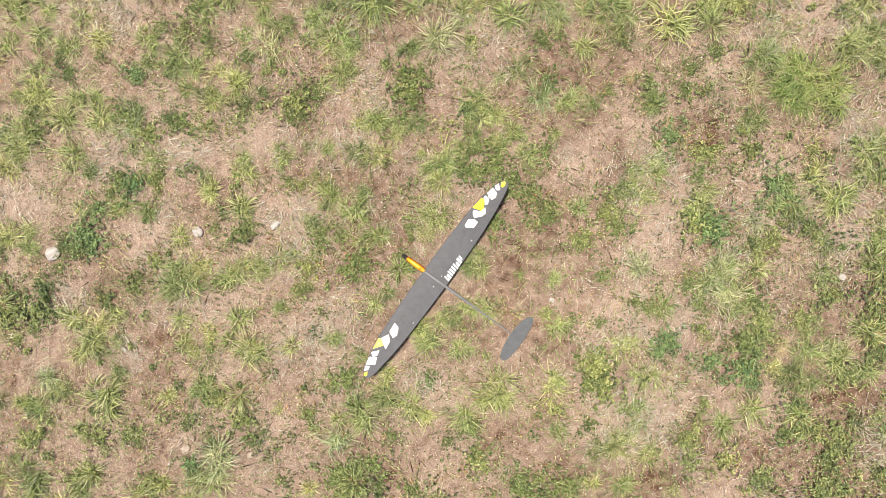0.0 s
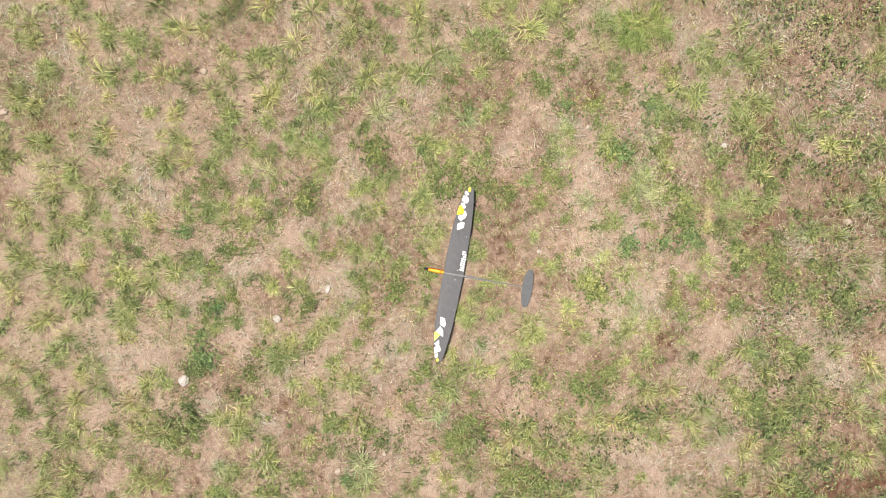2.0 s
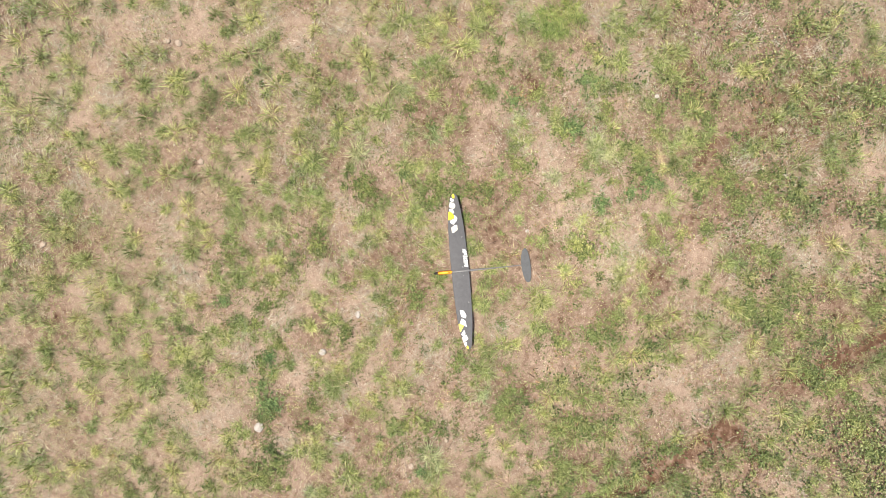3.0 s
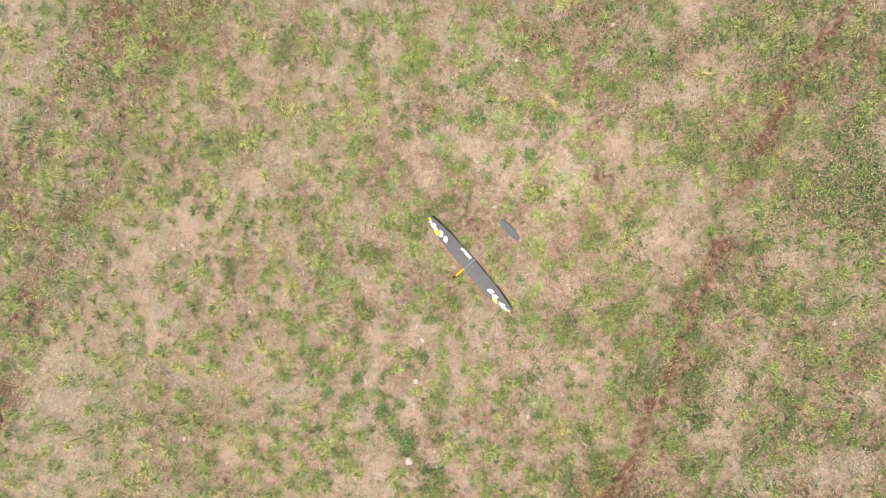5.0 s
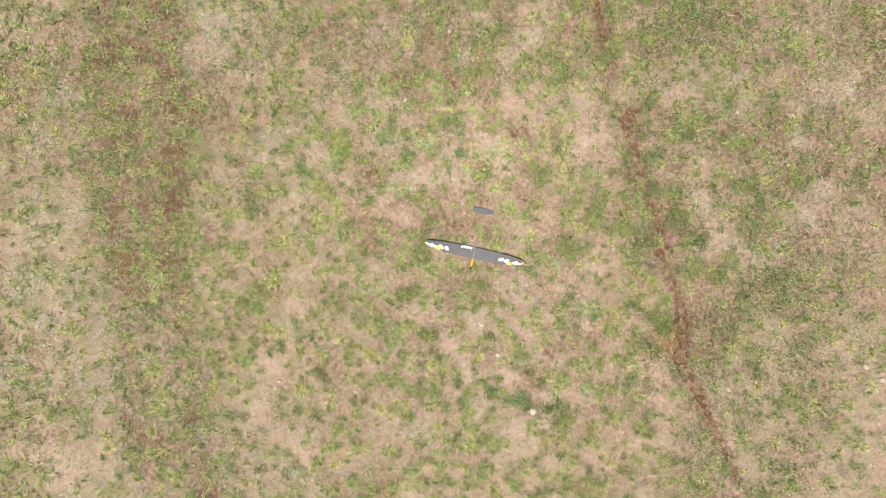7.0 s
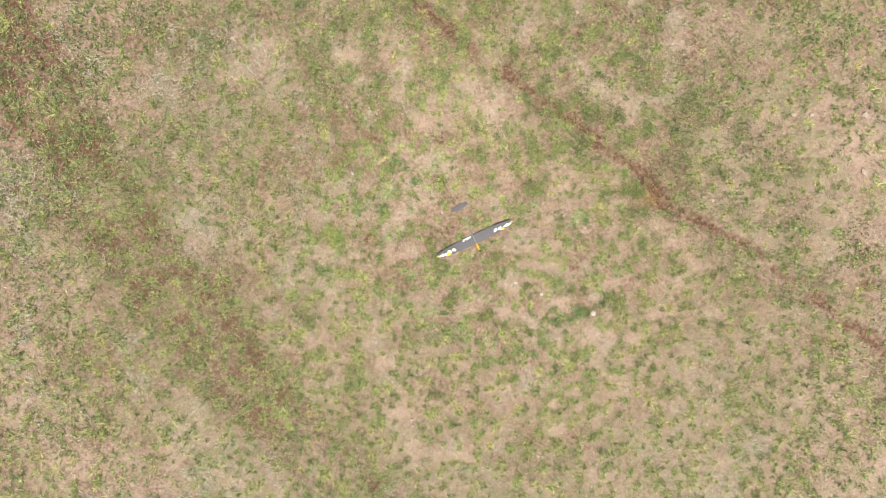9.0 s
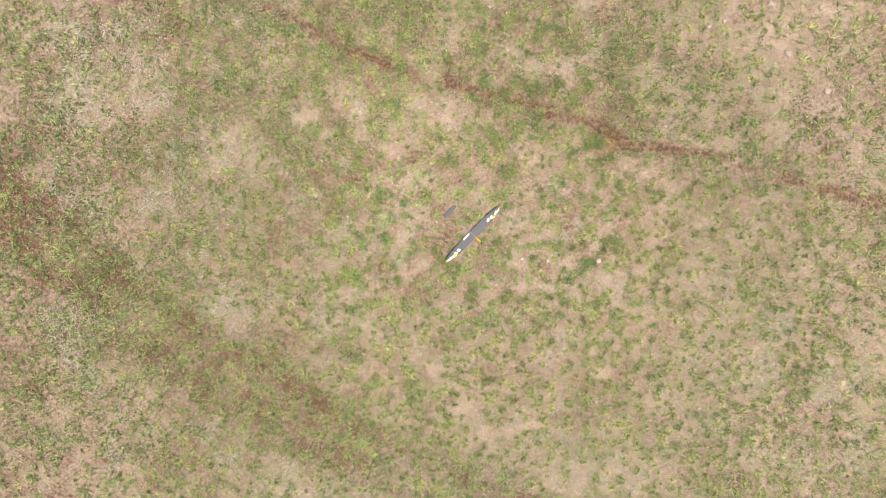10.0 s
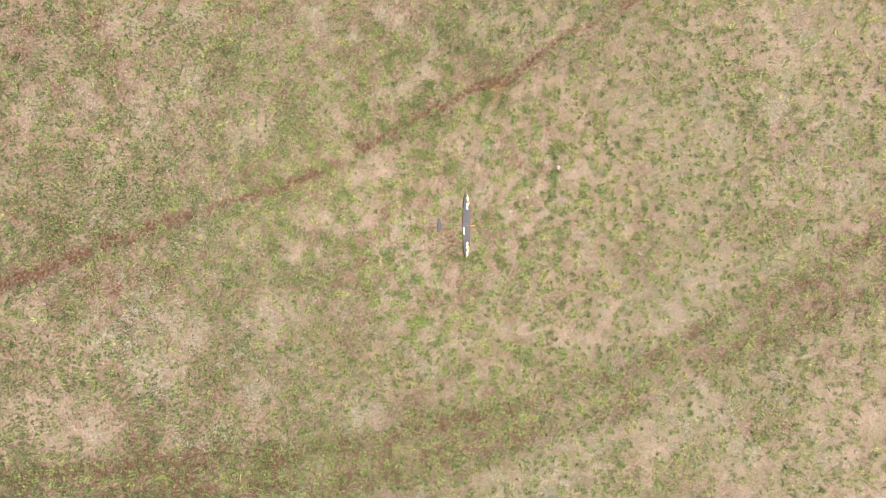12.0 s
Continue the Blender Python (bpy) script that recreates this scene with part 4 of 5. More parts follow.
# ---------------------------------------------------------------- the uncounted rest of the meadow
def scatter(per_square_metre, reach=13.5):
    n = int(per_square_metre * (2 * reach) ** 2)
    x, y = rng.random(n) * 2 * reach - reach, rng.random(n) * 2 * reach - reach
    keep = (x * x + y * y) < (reach * (1 - 0.06 * rng.random(n))) ** 2
    return x[keep], y[keep]


def open_ground(x, y, r=0.06):
    """Where nothing tall grows: under the glider and over the stones."""
    along, ahead = x * math.cos(radians(54.5)) + y * math.sin(radians(54.5)), y * math.cos(radians(54.5)) - x * math.sin(radians(54.5))
    free = ~((np.abs(along) < 0.77) & (np.abs(ahead) < 0.10 + r)) & ~((np.abs(along) < r) & (ahead > -0.72) & (ahead < 0.27)) & ~((np.abs(along) < 0.19) & (np.abs(ahead + 0.65) < 0.05 + r))
    for sx, sy, sr in STONES:
        free &= (x - sx) ** 2 + (y - sy) ** 2 > (sr + r) ** 2
    return free


def near_share(x, y):
    """1 inside the ground round the glider whose plants stand singly."""
    inside = np.minimum(np.minimum(x + 2.95, 2.85 - x), np.minimum(y + 1.5, 1.85 - y))
    return np.clip(inside / 0.2, 0, 1)


def sites(step, reach=13.5):
    """Places one step apart, jittered."""
    line = np.arange(-reach, reach, step)
    x, y = (g.ravel() + (rng.random(g.size) - 0.5) * 1.8 * step for g in np.meshgrid(line, line))
    keep = np.hypot(x, y) < reach * (1 - 0.06 * rng.random(len(x)))
    return x[keep], y[keep]


def clumped(x, y, seed):
    return 0.46 * lumps(x, y, 0.3, seed) + 0.30 * lumps(x, y, 0.75, seed + 1) + 0.24 * lumps(x, y, 1.9, seed + 2)


def grass_share(x, y):
    """How thickly grass tufts stand."""
    v = clumped(x, y, 31) + 0.10 * spots(x, y, GRASSY, GRASSY_TOO) + 0.10 * spots(x, y, GREEN_FAR, GREEN_FAR_TOO, GREEN_EDGE) - 0.13 * bareness(x, y) + 0.2 * band_share(x, y) - 0.7 * rut_share(x, y) - 0.07 * damp(x, y)
    return np.clip((v - 0.23 - 0.05 * np.clip(np.hypot(x, y) / 3 - 1.3, 0, 1)) / 0.22, 0, 1) * (1 - 0.6 * clover_share(x, y))


def weed_share(x, y):
    """How thickly leafy weeds stand."""
    v = clumped(x, y, 41) + 0.08 * spots(x, y, WEEDY, WEEDY_TOO) + 0.14 * spots(x, y, GREEN_FAR, GREEN_FAR_TOO, GREEN_EDGE) - 0.22 * bareness(x, y) - 0.05 * band_share(x, y) - 0.7 * rut_share(x, y) + 0.12 * damp(x, y)
    return np.clip((v - 0.44) / 0.16, 0, 1)


def stuff(name, data, mat, label, category):
    return tagged(new(name, mesh_of(name, *data[:2], mat, data[2])), label, category, kind="stuff")


def meadow_grass():
    """Thin sprigs between the tufts."""
    x, y = sites(0.14)
    beside = spots(x, y, *((tuple((px, py, 1.7 * r) for px, py, r in some)) for some in (GRASS_A, GRASS_B, GRASS_C, GRASS_D, GRASS_E, GRASS_F, GRASS_G, GRASS_H, WEEDS_A, WEEDS_B, WEEDS_C, WEEDS_D, WEEDS_E, WEEDS_F, WEEDS_G)))
    keep = (rng.random(len(x)) < np.where(near_share(x, y) > 0.9, 0.42 + 0.45 * beside, 0.2 + 0.42 * grass_share(x, y)) * (1 - 0.8 * rut_share(x, y))) & open_ground(x, y)
    x, y = x[keep], y[keep]
    size, tone = 0.04 + 0.06 * rng.random(len(x)), rng.random(len(x))
    z, far = height(x, y), np.hypot(x, y)
    for name, low, high, count, steps, width in (("meadow_grass", 0, 4.6, 18, 2, 0.0034), ("further_meadow_grass", 4.6, 7.2, 14, 1, 0.0055), ("distant_meadow_grass", 7.2, 99, 7, 1, 0.011)):
        i = np.repeat(np.nonzero((far >= low) & (far < high))[0], count)
        n = len(i)
        turn, off = rng.random(n) * 6.283, rng.random(n) ** 0.7 * 0.9
        base = np.c_[x[i] + np.cos(turn) * off * size[i], y[i] + np.sin(turn) * off * size[i], z[i] - 0.005]
        data = blades(base, turn + (rng.random(n) - 0.5) * 1.4, size[i] * (0.5 + 0.75 * rng.random(n)), width * (0.6 + 0.8 * rng.random(n)),
                      0.2 + 0.5 * rng.random(n), (0.6 + 0.9 * rng.random(n)) * (1 if steps > 1 else 2.0), steps, tone[i])
        stuff(name, data, GRASS, "thin yellowish green sprigs of grass in dry soil", "grass")


def meadow_tufts():
    """Arching tufts that stand apart, thickest on the drier northern side."""
    x, y = sites(0.17)
    keep = (rng.random(len(x)) < (0.05 + 0.78 * grass_share(x, y)) * (1 - 0.93 * near_share(x, y))) & open_ground(x, y, 0.09)
    x, y = x[keep], y[keep]
    size, tone = 0.065 + 0.085 * rng.random(len(x)) ** 1.4, rng.random(len(x))
    z, far = height(x, y), np.hypot(x, y)
    for name, low, high, count, steps, width in (("meadow_tufts", 0, 4.6, 72, 3, 0.0040), ("further_meadow_tufts", 4.6, 7.2, 52, 2, 0.0058), ("distant_meadow_tufts", 7.2, 99, 26, 1, 0.0125)):
        i = np.repeat(np.nonzero((far >= low) & (far < high))[0], count)
        n = len(i)
        turn, off = rng.random(n) * 6.283, rng.random(n) * 0.45
        base = np.c_[x[i] + np.cos(turn) * off * size[i], y[i] + np.sin(turn) * off * size[i], z[i] - 0.005]
        data = blades(base, turn + (rng.random(n) - 0.5) * 0.8, size[i] * (0.5 + 0.7 * rng.random(n)), width * (0.6 + 0.8 * rng.random(n)),
                      0.25 + 0.5 * rng.random(n), (0.8 + 1.1 * rng.random(n)) * (1 if steps > 1 else 1.8), steps, tone[i])
        stuff(name, data, GRASS, "arching tufts of yellowish green grass in dry soil", "grass")


def meadow_weeds():
    x, y = sites(0.135)
    keep = (rng.random(len(x)) < (0.05 + 0.08 * near_share(x, y) + 0.85 * weed_share(x, y)) * (1 - 0.7 * near_share(x, y))) & open_ground(x, y)
    x, y = x[keep], y[keep]
    size, tone = (0.03 + 0.065 * rng.random(len(x)) ** 1.5) * (1 - 0.35 * near_share(x, y)), rng.random(len(x))
    away = np.hypot(x, y)
    for name, mask, count, grow in (("meadow_weeds", away < 6.9, 34, 1.0), ("distant_meadow_weeds", away >= 6.9, 14, 1.9)):
        i = np.repeat(np.nonzero(mask)[0], count)
        n = len(i)
        turn, off = rng.random(n) * 6.283, rng.random(n) ** 0.6
        px, py = x[i] + np.cos(turn) * off * size[i] * 1.15, y[i] + np.sin(turn) * off * size[i] * 1.15
        pz = height(px, py) + 0.012 + 1.0 * size[i] * (1 - off**2) * rng.random(n) ** 0.5
        leaf = (0.011 + 0.011 * rng.random(n)) * grow
        data = leaflets(np.c_[px, py, pz], rng.random(n) * 6.283, (rng.random(n) - 0.6) * 0.9, leaf * 1.15, leaf * 0.6, tone[i])
        stuff(name, data, LEAF, "patchy low weeds with small green leaves", "weed")


def seedlings():
    """Tiny creeping plants between the tufts, green or already turned rusty."""
    for name, density, reach, count, grow, mat, label in (("green_seedlings", 190, 4.8, 8, 1.0, LEAF, "tiny green herbs creeping between the tufts"), ("rusty_seedlings", 60, 4.8, 7, 1.0, RUST, "tiny rust-brown herbs creeping between the tufts"),
                                                          ("further_seedlings", 75, 8.5, 7, 1.5, LEAF, "tiny green herbs creeping between the tufts")):
        x, y = scatter(density, reach)
        keep = open_ground(x, y, 0.02) & (rng.random(len(x)) < 0.35 + 0.9 * lumps(x, y, 0.35, 86) + 0.2 * np.clip(x / 2.5, -1, 1) - 0.35 * bareness(x, y) - 0.8 * rut_share(x, y))
        keep &= np.hypot(x, y) > (4.6 if grow > 1 else 0)
        i = np.repeat(np.nonzero(keep)[0], count)
        n = len(i)
        px, py = x[i] + 0.03 * grow * rng.standard_normal(n), y[i] + 0.03 * grow * rng.standard_normal(n)
        leaf = (0.009 + 0.010 * rng.random(n)) * grow
        data = leaflets(np.c_[px, py, height(px, py) + 0.012 + 0.02 * rng.random(n)], rng.random(n) * 6.283, (rng.random(n) - 0.5) * 0.9, leaf * 1.3, leaf * 0.5, rng.random(len(x))[i])
        stuff(name, data, mat, label, "seedlings")


def clover():
    """Dense mats of round dull green leaves along the rut and in the damp south-east."""
    x, y = scatter(80)
    g = clover_share(x, y) * np.clip((0.6 * lumps(x, y, 0.22, 45) + 0.4 * lumps(x, y, 0.6, 46) - 0.40) / 0.10, 0, 1) * (1 - 0.9 * rut_share(x, y)) * (1 - 0.9 * bareness(x, y)) * (1 - 0.9 * near_share(x, y))
    keep = (rng.random(len(x)) < g) & open_ground(x, y)
    x, y = x[keep], y[keep]
    away = np.hypot(x, y)
    for name, mask, count, grow in (("clover_mats", away < 6.7, 20, 1.0), ("distant_clover_mats", away >= 6.7, 10, 1.4)):
        i = np.repeat(np.nonzero(mask)[0], count)
        n = len(i)
        px, py = x[i] + 0.07 * rng.standard_normal(n), y[i] + 0.07 * rng.standard_normal(n)
        pz = height(px, py) + 0.02 + 0.07 * rng.random(n)
        leaf = (0.017 + 0.014 * rng.random(n)) * grow
        data = leaflets(np.c_[px, py, pz], rng.random(n) * 6.283, (rng.random(n) - 0.5) * 0.8, leaf, leaf * 0.8, rng.random(len(x))[i])
        stuff(name, data, CLOVER, "mats of dull dark green clover on dry soil", "clover")


def litter():
    """Fallen stalks, combed together in small swathes."""
    for name, density, low, high, length, width in (("straw_litter", 4600, 0.0, 4.2, 0.042, 0.0019), ("further_straw_litter", 2600, 4.2, 7.2, 0.075, 0.0036), ("distant_straw_litter", 620, 7.2, 13.4, 0.12, 0.0075)):
        x, y = scatter(density, high)
        keep = (np.hypot(x, y) >= low) & (rng.random(len(x)) < 0.08 + 0.12 * (1 - rut_share(x, y)) + 0.8 * thatch(x, y))
        x, y = x[keep], y[keep]
        n = len(x)
        base = np.c_[x, y, height(x, y) + 0.001 + 0.016 * rng.random(n)]
        turn = 14.0 * lumps(x, y, 0.3, 51) + rng.standard_normal(n) * 0.8
        data = blades(base, turn, length * (0.4 + rng.random(n)), width * (0.5 + 0.8 * rng.random(n)), np.full(n, 0.9), (rng.random(n) - 0.15) * 0.22, 1)
        stuff(name, data, STRAW, "pale dry straw lying flat on the soil", "straw")


def dry_grass():
    """Pale blades of last year's grass, still standing in thin swathes."""
    x, y = scatter(20)
    want = np.clip(1.9 * lumps(x, y, 0.5, 95) + 0.8 * lumps(x, y, 1.8, 96) - 0.95 - 0.35 * damp(x, y), 0, 1) * np.clip(np.hypot(x, y) / 2 - 0.9, 0, 1)
    keep = rng.random(len(x)) < want
    x, y = x[keep], y[keep]
    i = np.repeat(np.arange(len(x)), 34)
    n = len(i)
    px, py = x[i] + 0.09 * rng.standard_normal(n), y[i] + 0.09 * rng.standard_normal(n)
    far = np.clip(np.hypot(px, py) / 6, 0.6, 1.5)
    turn = 12.0 * lumps(x[i], y[i], 1.2, 97) + 0.7 * rng.standard_normal(n)
    data = blades(np.c_[px, py, height(px, py)], turn, 0.09 + 0.12 * rng.random(n), 0.0040 * far, 0.4 + 0.4 * rng.random(n), 0.3 + 0.6 * rng.random(n), 1)
    stuff("standing_dry_grass", data, PALE, "thin pale yellow blades of dried standing grass", "dry grass")


def bleached_straw():
    x, y = scatter(2800, 11.0)
    drift = np.clip(3.4 * lumps(x, y, 0.6, 73) - 1.6, 0, 1) * np.clip(0.35 + 0.10 * (x + y), 0.08, 0.8) * (1 - 0.8 * band_share(x, y)) * (np.hypot(x, y) < 9)
    near = np.maximum(np.maximum(spots(x, y, BLEACHED, BLEACHED_RING), 0.75 * spots(x, y, BARE_NEAR, BARE_RING, BARE_RING_TOO)), np.maximum(0.5 * spots(x, y, BARE_FAR, BARE_FAR_TOO), 0.9 * drift))
    near *= np.clip(-0.7 + 3.2 * lumps(x, y, 0.24, 71), 0, 1)
    keep = rng.random(len(x)) < near * np.where(np.hypot(x, y) < 4.4, 1.0, 0.6)
    x, y = x[keep], y[keep]
    n = len(x)
    base = np.c_[x, y, height(x, y) + 0.006 + 0.02 * rng.random(n)]
    turn = 9.0 * lumps(x, y, 0.4, 52) + rng.standard_normal(n) * 0.6
    wide = np.clip(np.hypot(x, y) / 2.4, 1.5, 3.0)
    data = blades(base, turn, 0.06 * (0.5 + rng.random(n)) * np.sqrt(wide), 0.0024 * wide * (0.6 + 0.8 * rng.random(n)), np.full(n, 0.9), (rng.random(n) - 0.1) * 0.2, 1)
    stuff("bleached_straw", data, BLEACH, "matted patches of bleached greyish straw on the soil", "straw")


def flakes():
    """Crumbs of dead leaf and chaff."""
    x, y = scatter(600, 4.2)
    n = len(x)
    size = 0.004 + 0.008 * rng.random(n) ** 2
    data = leaflets(np.c_[x, y, height(x, y) + 0.004 + 0.012 * rng.random(n)], rng.random(n) * 6.283, (rng.random(n) - 0.5) * 1.2, size, size * 0.7)
    stuff("leaf_litter", data, FLAKE, "brown and pale crumbs of dead leaves on the soil", "leaf litter")


def stalks():
    x, y = scatter(420)
    want = 0.95 * rut_share(x, y) + 0.8 * track_share(x, y) + 0.28 * band_share(x, y) + 0.14 * np.clip(lumps(x, y, 0.4, 61) * 2.4 - 1.2, 0, 1)
    keep = rng.random(len(x)) < want
    x, y = x[keep], y[keep]
    n = len(x)
    base = np.c_[x, y, height(x, y) + 0.002]
    data = blades(base, rng.random(n) * 6.283, 0.05 + 0.09 * rng.random(n), 0.004 + 0.004 * rng.random(n), 0.5 + 0.4 * rng.random(n), 0.1 + 0.5 * rng.random(n), 2)
    stuff("withered_stalks", data, BROWN, "withered reddish brown stalks along the wheel ruts", "dead plants")


meadow_grass()
meadow_tufts()
meadow_weeds()
seedlings()
clover()
litter()
dry_grass()
bleached_straw()
flakes()
stalks()


# ---------------------------------------------------------------- stones
def lump_mesh(name, sx, sy, sz, mat, rough=0.22, detail=3, seed=0):
    bm = bmesh.new()
    bmesh.ops.create_icosphere(bm, subdivisions=detail, radius=1.0)
    for v in bm.verts:
        p = v.co * 1.3 + Vector((seed * 7.1, seed * 3.3, 0))
        k = 1 + rough * (noise.noise(p) + 0.5 * noise.noise(p * 2.7))
        v.co = Vector((v.co.x * sx * k, v.co.y * sy * k, v.co.z * sz * k))
    me = bpy.data.meshes.new(name)
    bm.to_mesh(me)
    bm.free()
    for f in me.polygons:
        f.use_smooth = True
    me.materials.append(mat)
    return me


def stones():
    for i, (x, y, r) in enumerate(STONES):
        clod = r > 0.055
        r = 0.7 * r if clod else r if i < 5 else 0.8 * r
        me = lump_mesh("stone", r * (1 + 0.2 * rng.random()), r * (0.8 + 0.2 * rng.random()), r * (0.4 if clod else 0.62), TAN_STONE if clod or i > 4 else PALE_STONE, 0.6 if clod else 0.3, 3, i)
        ob = new("stone", me)
        ob.matrix_basis = Matrix.Translation((x, y, at_ground(x, y) + r * 0.2)) @ pose(0, 0, 0, 0, 0, 360 * rng.random())
        tagged(ob, "pale sandy clod lying half sunk in the soil" if clod else "rounded pale limestone lying among the grass" if i < 5 else "small sandy brown stone half sunk in the soil", "stone", "stones of the meadow")


def pebbles():
    x, y = scatter(6, 8)
    n = len(x)
    bm = bmesh.new()
    bmesh.ops.create_icosphere(bm, subdivisions=1, radius=1.0)
    one = np.array([v.co[:] for v in bm.verts])
    tri = np.array([[v.index for v in f.verts] for f in bm.faces])
    bm.free()
    size = (0.003 + 0.009 * rng.random(n) ** 3)[:, None, None] * (0.6 + 0.8 * rng.random((n, 1, 3)))
    body = one[None] * (1 + 0.3 * (rng.random((n, len(one), 1)) - 0.5)) * size
    body += np.c_[x, y, height(x, y) + 0.003][:, None]
    faces = (tri[None] + (np.arange(n) * len(one))[:, None, None]).reshape(-1, 3)
    tagged(new("pebbles", mesh_of("pebbles", body.reshape(-1, 3), faces, PALE_STONE)), "small pale pebbles strewn over the soil", "pebbles", kind="stuff")


stones()
pebbles()


# ---------------------------------------------------------------- the glider
def part(name, bm, mat, parent, label="", smooth=True):
    bmesh.ops.recalc_face_normals(bm, faces=bm.faces)
    me = bpy.data.meshes.new(name)
    bm.to_mesh(me)
    bm.free()
    for f in me.polygons:
        f.use_smooth = smooth
    if smooth:
        me.set_sharp_from_angle(angle=radians(40))
    me.materials.append(mat)
    ob = new(name, me)
    ob.parent = parent
    return tagged(ob, label)


SPAN = (0.0, 0.17, 0.32, 0.42, 0.50, 0.58, 0.64, 0.695, 0.735, 0.757)
LEAD = (0.080, 0.080, 0.076, 0.071, 0.066, 0.056, 0.044, 0.031, 0.015, -0.006)
TRAIL = (-0.093, -0.090, -0.086, -0.082, -0.076, -0.068, -0.060, -0.052, -0.043, -0.026)


def wing_up(s):
    """Height of the wing's middle line over its root: flat inside, tips bent up."""
    s = abs(s)
    return 0.035 * s + max(0.0, s - 0.31) * 0.13


def section(depth):
    """Upper and lower half thickness along the chord, 0 at the leading edge."""
    return 0.5 * (2.2 * math.sqrt(depth) * (1 - depth) + 0.3 * depth * (1 - depth)), -0.28 * (2.2 * math.sqrt(depth) * (1 - depth))


def skin_z(s, c):
    lead, trail = np.interp(abs(s), SPAN, LEAD), np.interp(abs(s), SPAN, TRAIL)
    d = min(1.0, max(0.0, (lead - c) / (lead - trail)))
    return wing_up(s) + section(d)[0] * (lead - trail) * 0.085


def wing_half(side):
    bm = bmesh.new()
    depths = (0.0, 0.015, 0.05, 0.12, 0.25, 0.4, 0.55, 0.7, 0.85, 1.0)
    rings = []
    for s in sorted(set(SPAN) | {0.05, 0.1, 0.2, 0.26, 0.36, 0.47, 0.56, 0.63, 0.685, 0.72}):
        lead, trail = np.interp(s, SPAN, LEAD), np.interp(s, SPAN, TRAIL)
        chord = lead - trail
        ring = [(side * s, lead - d * chord, wing_up(s) + section(d)[0] * chord * 0.085 + (0.0006 if d == 1 else 0)) for d in depths]
        ring += [(side * s, lead - d * chord, wing_up(s) + section(d)[1] * chord * 0.085 - (0.0006 if d == 1 else 0)) for d in reversed(depths[1:])]
        rings.append([bm.verts.new(p) for p in ring])
    for a, b in zip(rings, rings[1:]):
        for i in range(len(a)):
            j = (i + 1) % len(a)
            bm.faces.new((a[i], a[j], b[j], b[i]))
    bm.faces.new(rings[0])
    bm.faces.new(rings[-1])
    return bm


def patch(corners, lift=0.0009):
    """A film patch that follows the wing's skin, cut into small cells."""
    bm = bmesh.new()
    n = 7
    cx, cy = sum(p[0] for p in corners) / len(corners), sum(p[1] for p in corners) / len(corners)
    rim = []
    for (ax, ay), (bx, by) in zip(corners, corners[1:] + corners[:1]):
        for k in range(n):
            f = 0.05 + 0.90 * k / (n - 1)
            rim.append((ax + (bx - ax) * f, ay + (by - ay) * f))
    rows = []
    for q in (1.0, 0.66, 0.33):
        rows.append([bm.verts.new((cx + (x - cx) * q, cy + (y - cy) * q, skin_z(cx + (x - cx) * q, cy + (y - cy) * q) + lift)) for x, y in rim])
    mid = bm.verts.new((cx, cy, skin_z(cx, cy) + lift))
    m = len(rim)
    for a, b in zip(rows, rows[1:]):
        for i in range(m):
            bm.faces.new((a[i], a[(i + 1) % m], b[(i + 1) % m], b[i]))
    for i in range(m):
        bm.faces.new((rows[-1][i], rows[-1][(i + 1) % m], mid))
    return bm


def tube(points, sides=14):
    """A lofted round body: rows of (x, y, z, half width, half height)."""
    bm = bmesh.new()
    rings = []
    for x, y, z, w, h in points:
        rings.append([bm.verts.new((x + w * math.cos(a * math.tau / sides), y, z + h * math.sin(a * math.tau / sides))) for a in range(sides)])
    for a, b in zip(rings, rings[1:]):
        for i in range(sides):
            bm.faces.new((a[i], a[(i + 1) % sides], b[(i + 1) % sides], b[i]))
    bm.faces.new(rings[0])
    bm.faces.new(rings[-1])
    return bm


# Film patches as (along the wing, towards the nose) in millimetres.
RIGHT_PATCHES = (
    ("yellow_patch", YELLOW, ((712, -4), (739, 10), (754, 2), (755, -14), (735, -22), (715, -17))),
    ("white_patch", WHITE, ((697, 28), (722, 18), (703, -8), (689, -11), (679, 7))),
    ("cream_patch", CREAM, ((634, 41), (681, 31), (669, -9), (641, -20), (615, -8), (616, 15))),
    ("white_patch", WHITE, ((598, 43), (616, 39), (612, 9), (580, -4), (567, 8))),
    ("yellow_patch", YELLOW, ((506, 65), (588, 54), (593, 27), (546, 3), (523, 5))),
    ("white_patch", WHITE, ((482, 43), (501, 46), (520, 0), (556, -2), (525, -27), (493, -17), (460, 17))),
    ("cream_patch", CREAM, ((385, 36), (432, 41), (456, 8), (454, -20), (408, -20), (382, 20))),
)
LEFT_PATCHES = (
    ("white_patch", WHITE, ((-442, 29), (-377, 35), (-386, -3), (-431, -24), (-462, -14))),
    ("white_patch", WHITE, ((-502, 48), (-455, 23), (-487, -10), (-543, -18), (-532, 4))),
    ("yellow_patch", YELLOW, ((-590, 60), (-513, 68), (-505, 50), (-529, 7))),
    ("white_patch", WHITE, ((-611, 49), (-570, 12), (-603, 2), (-628, 20))),
    ("cream_patch", CREAM, ((-693, 30), (-640, 41), (-614, -3), (-658, -21))),
    ("white_patch", WHITE, ((-730, 20), (-699, 28), (-683, 2), (-709, -4))),
    ("yellow_patch", YELLOW, ((-755, 0), (-740, 14), (-719, -6), (-738, -18), (-755, -14))),
)


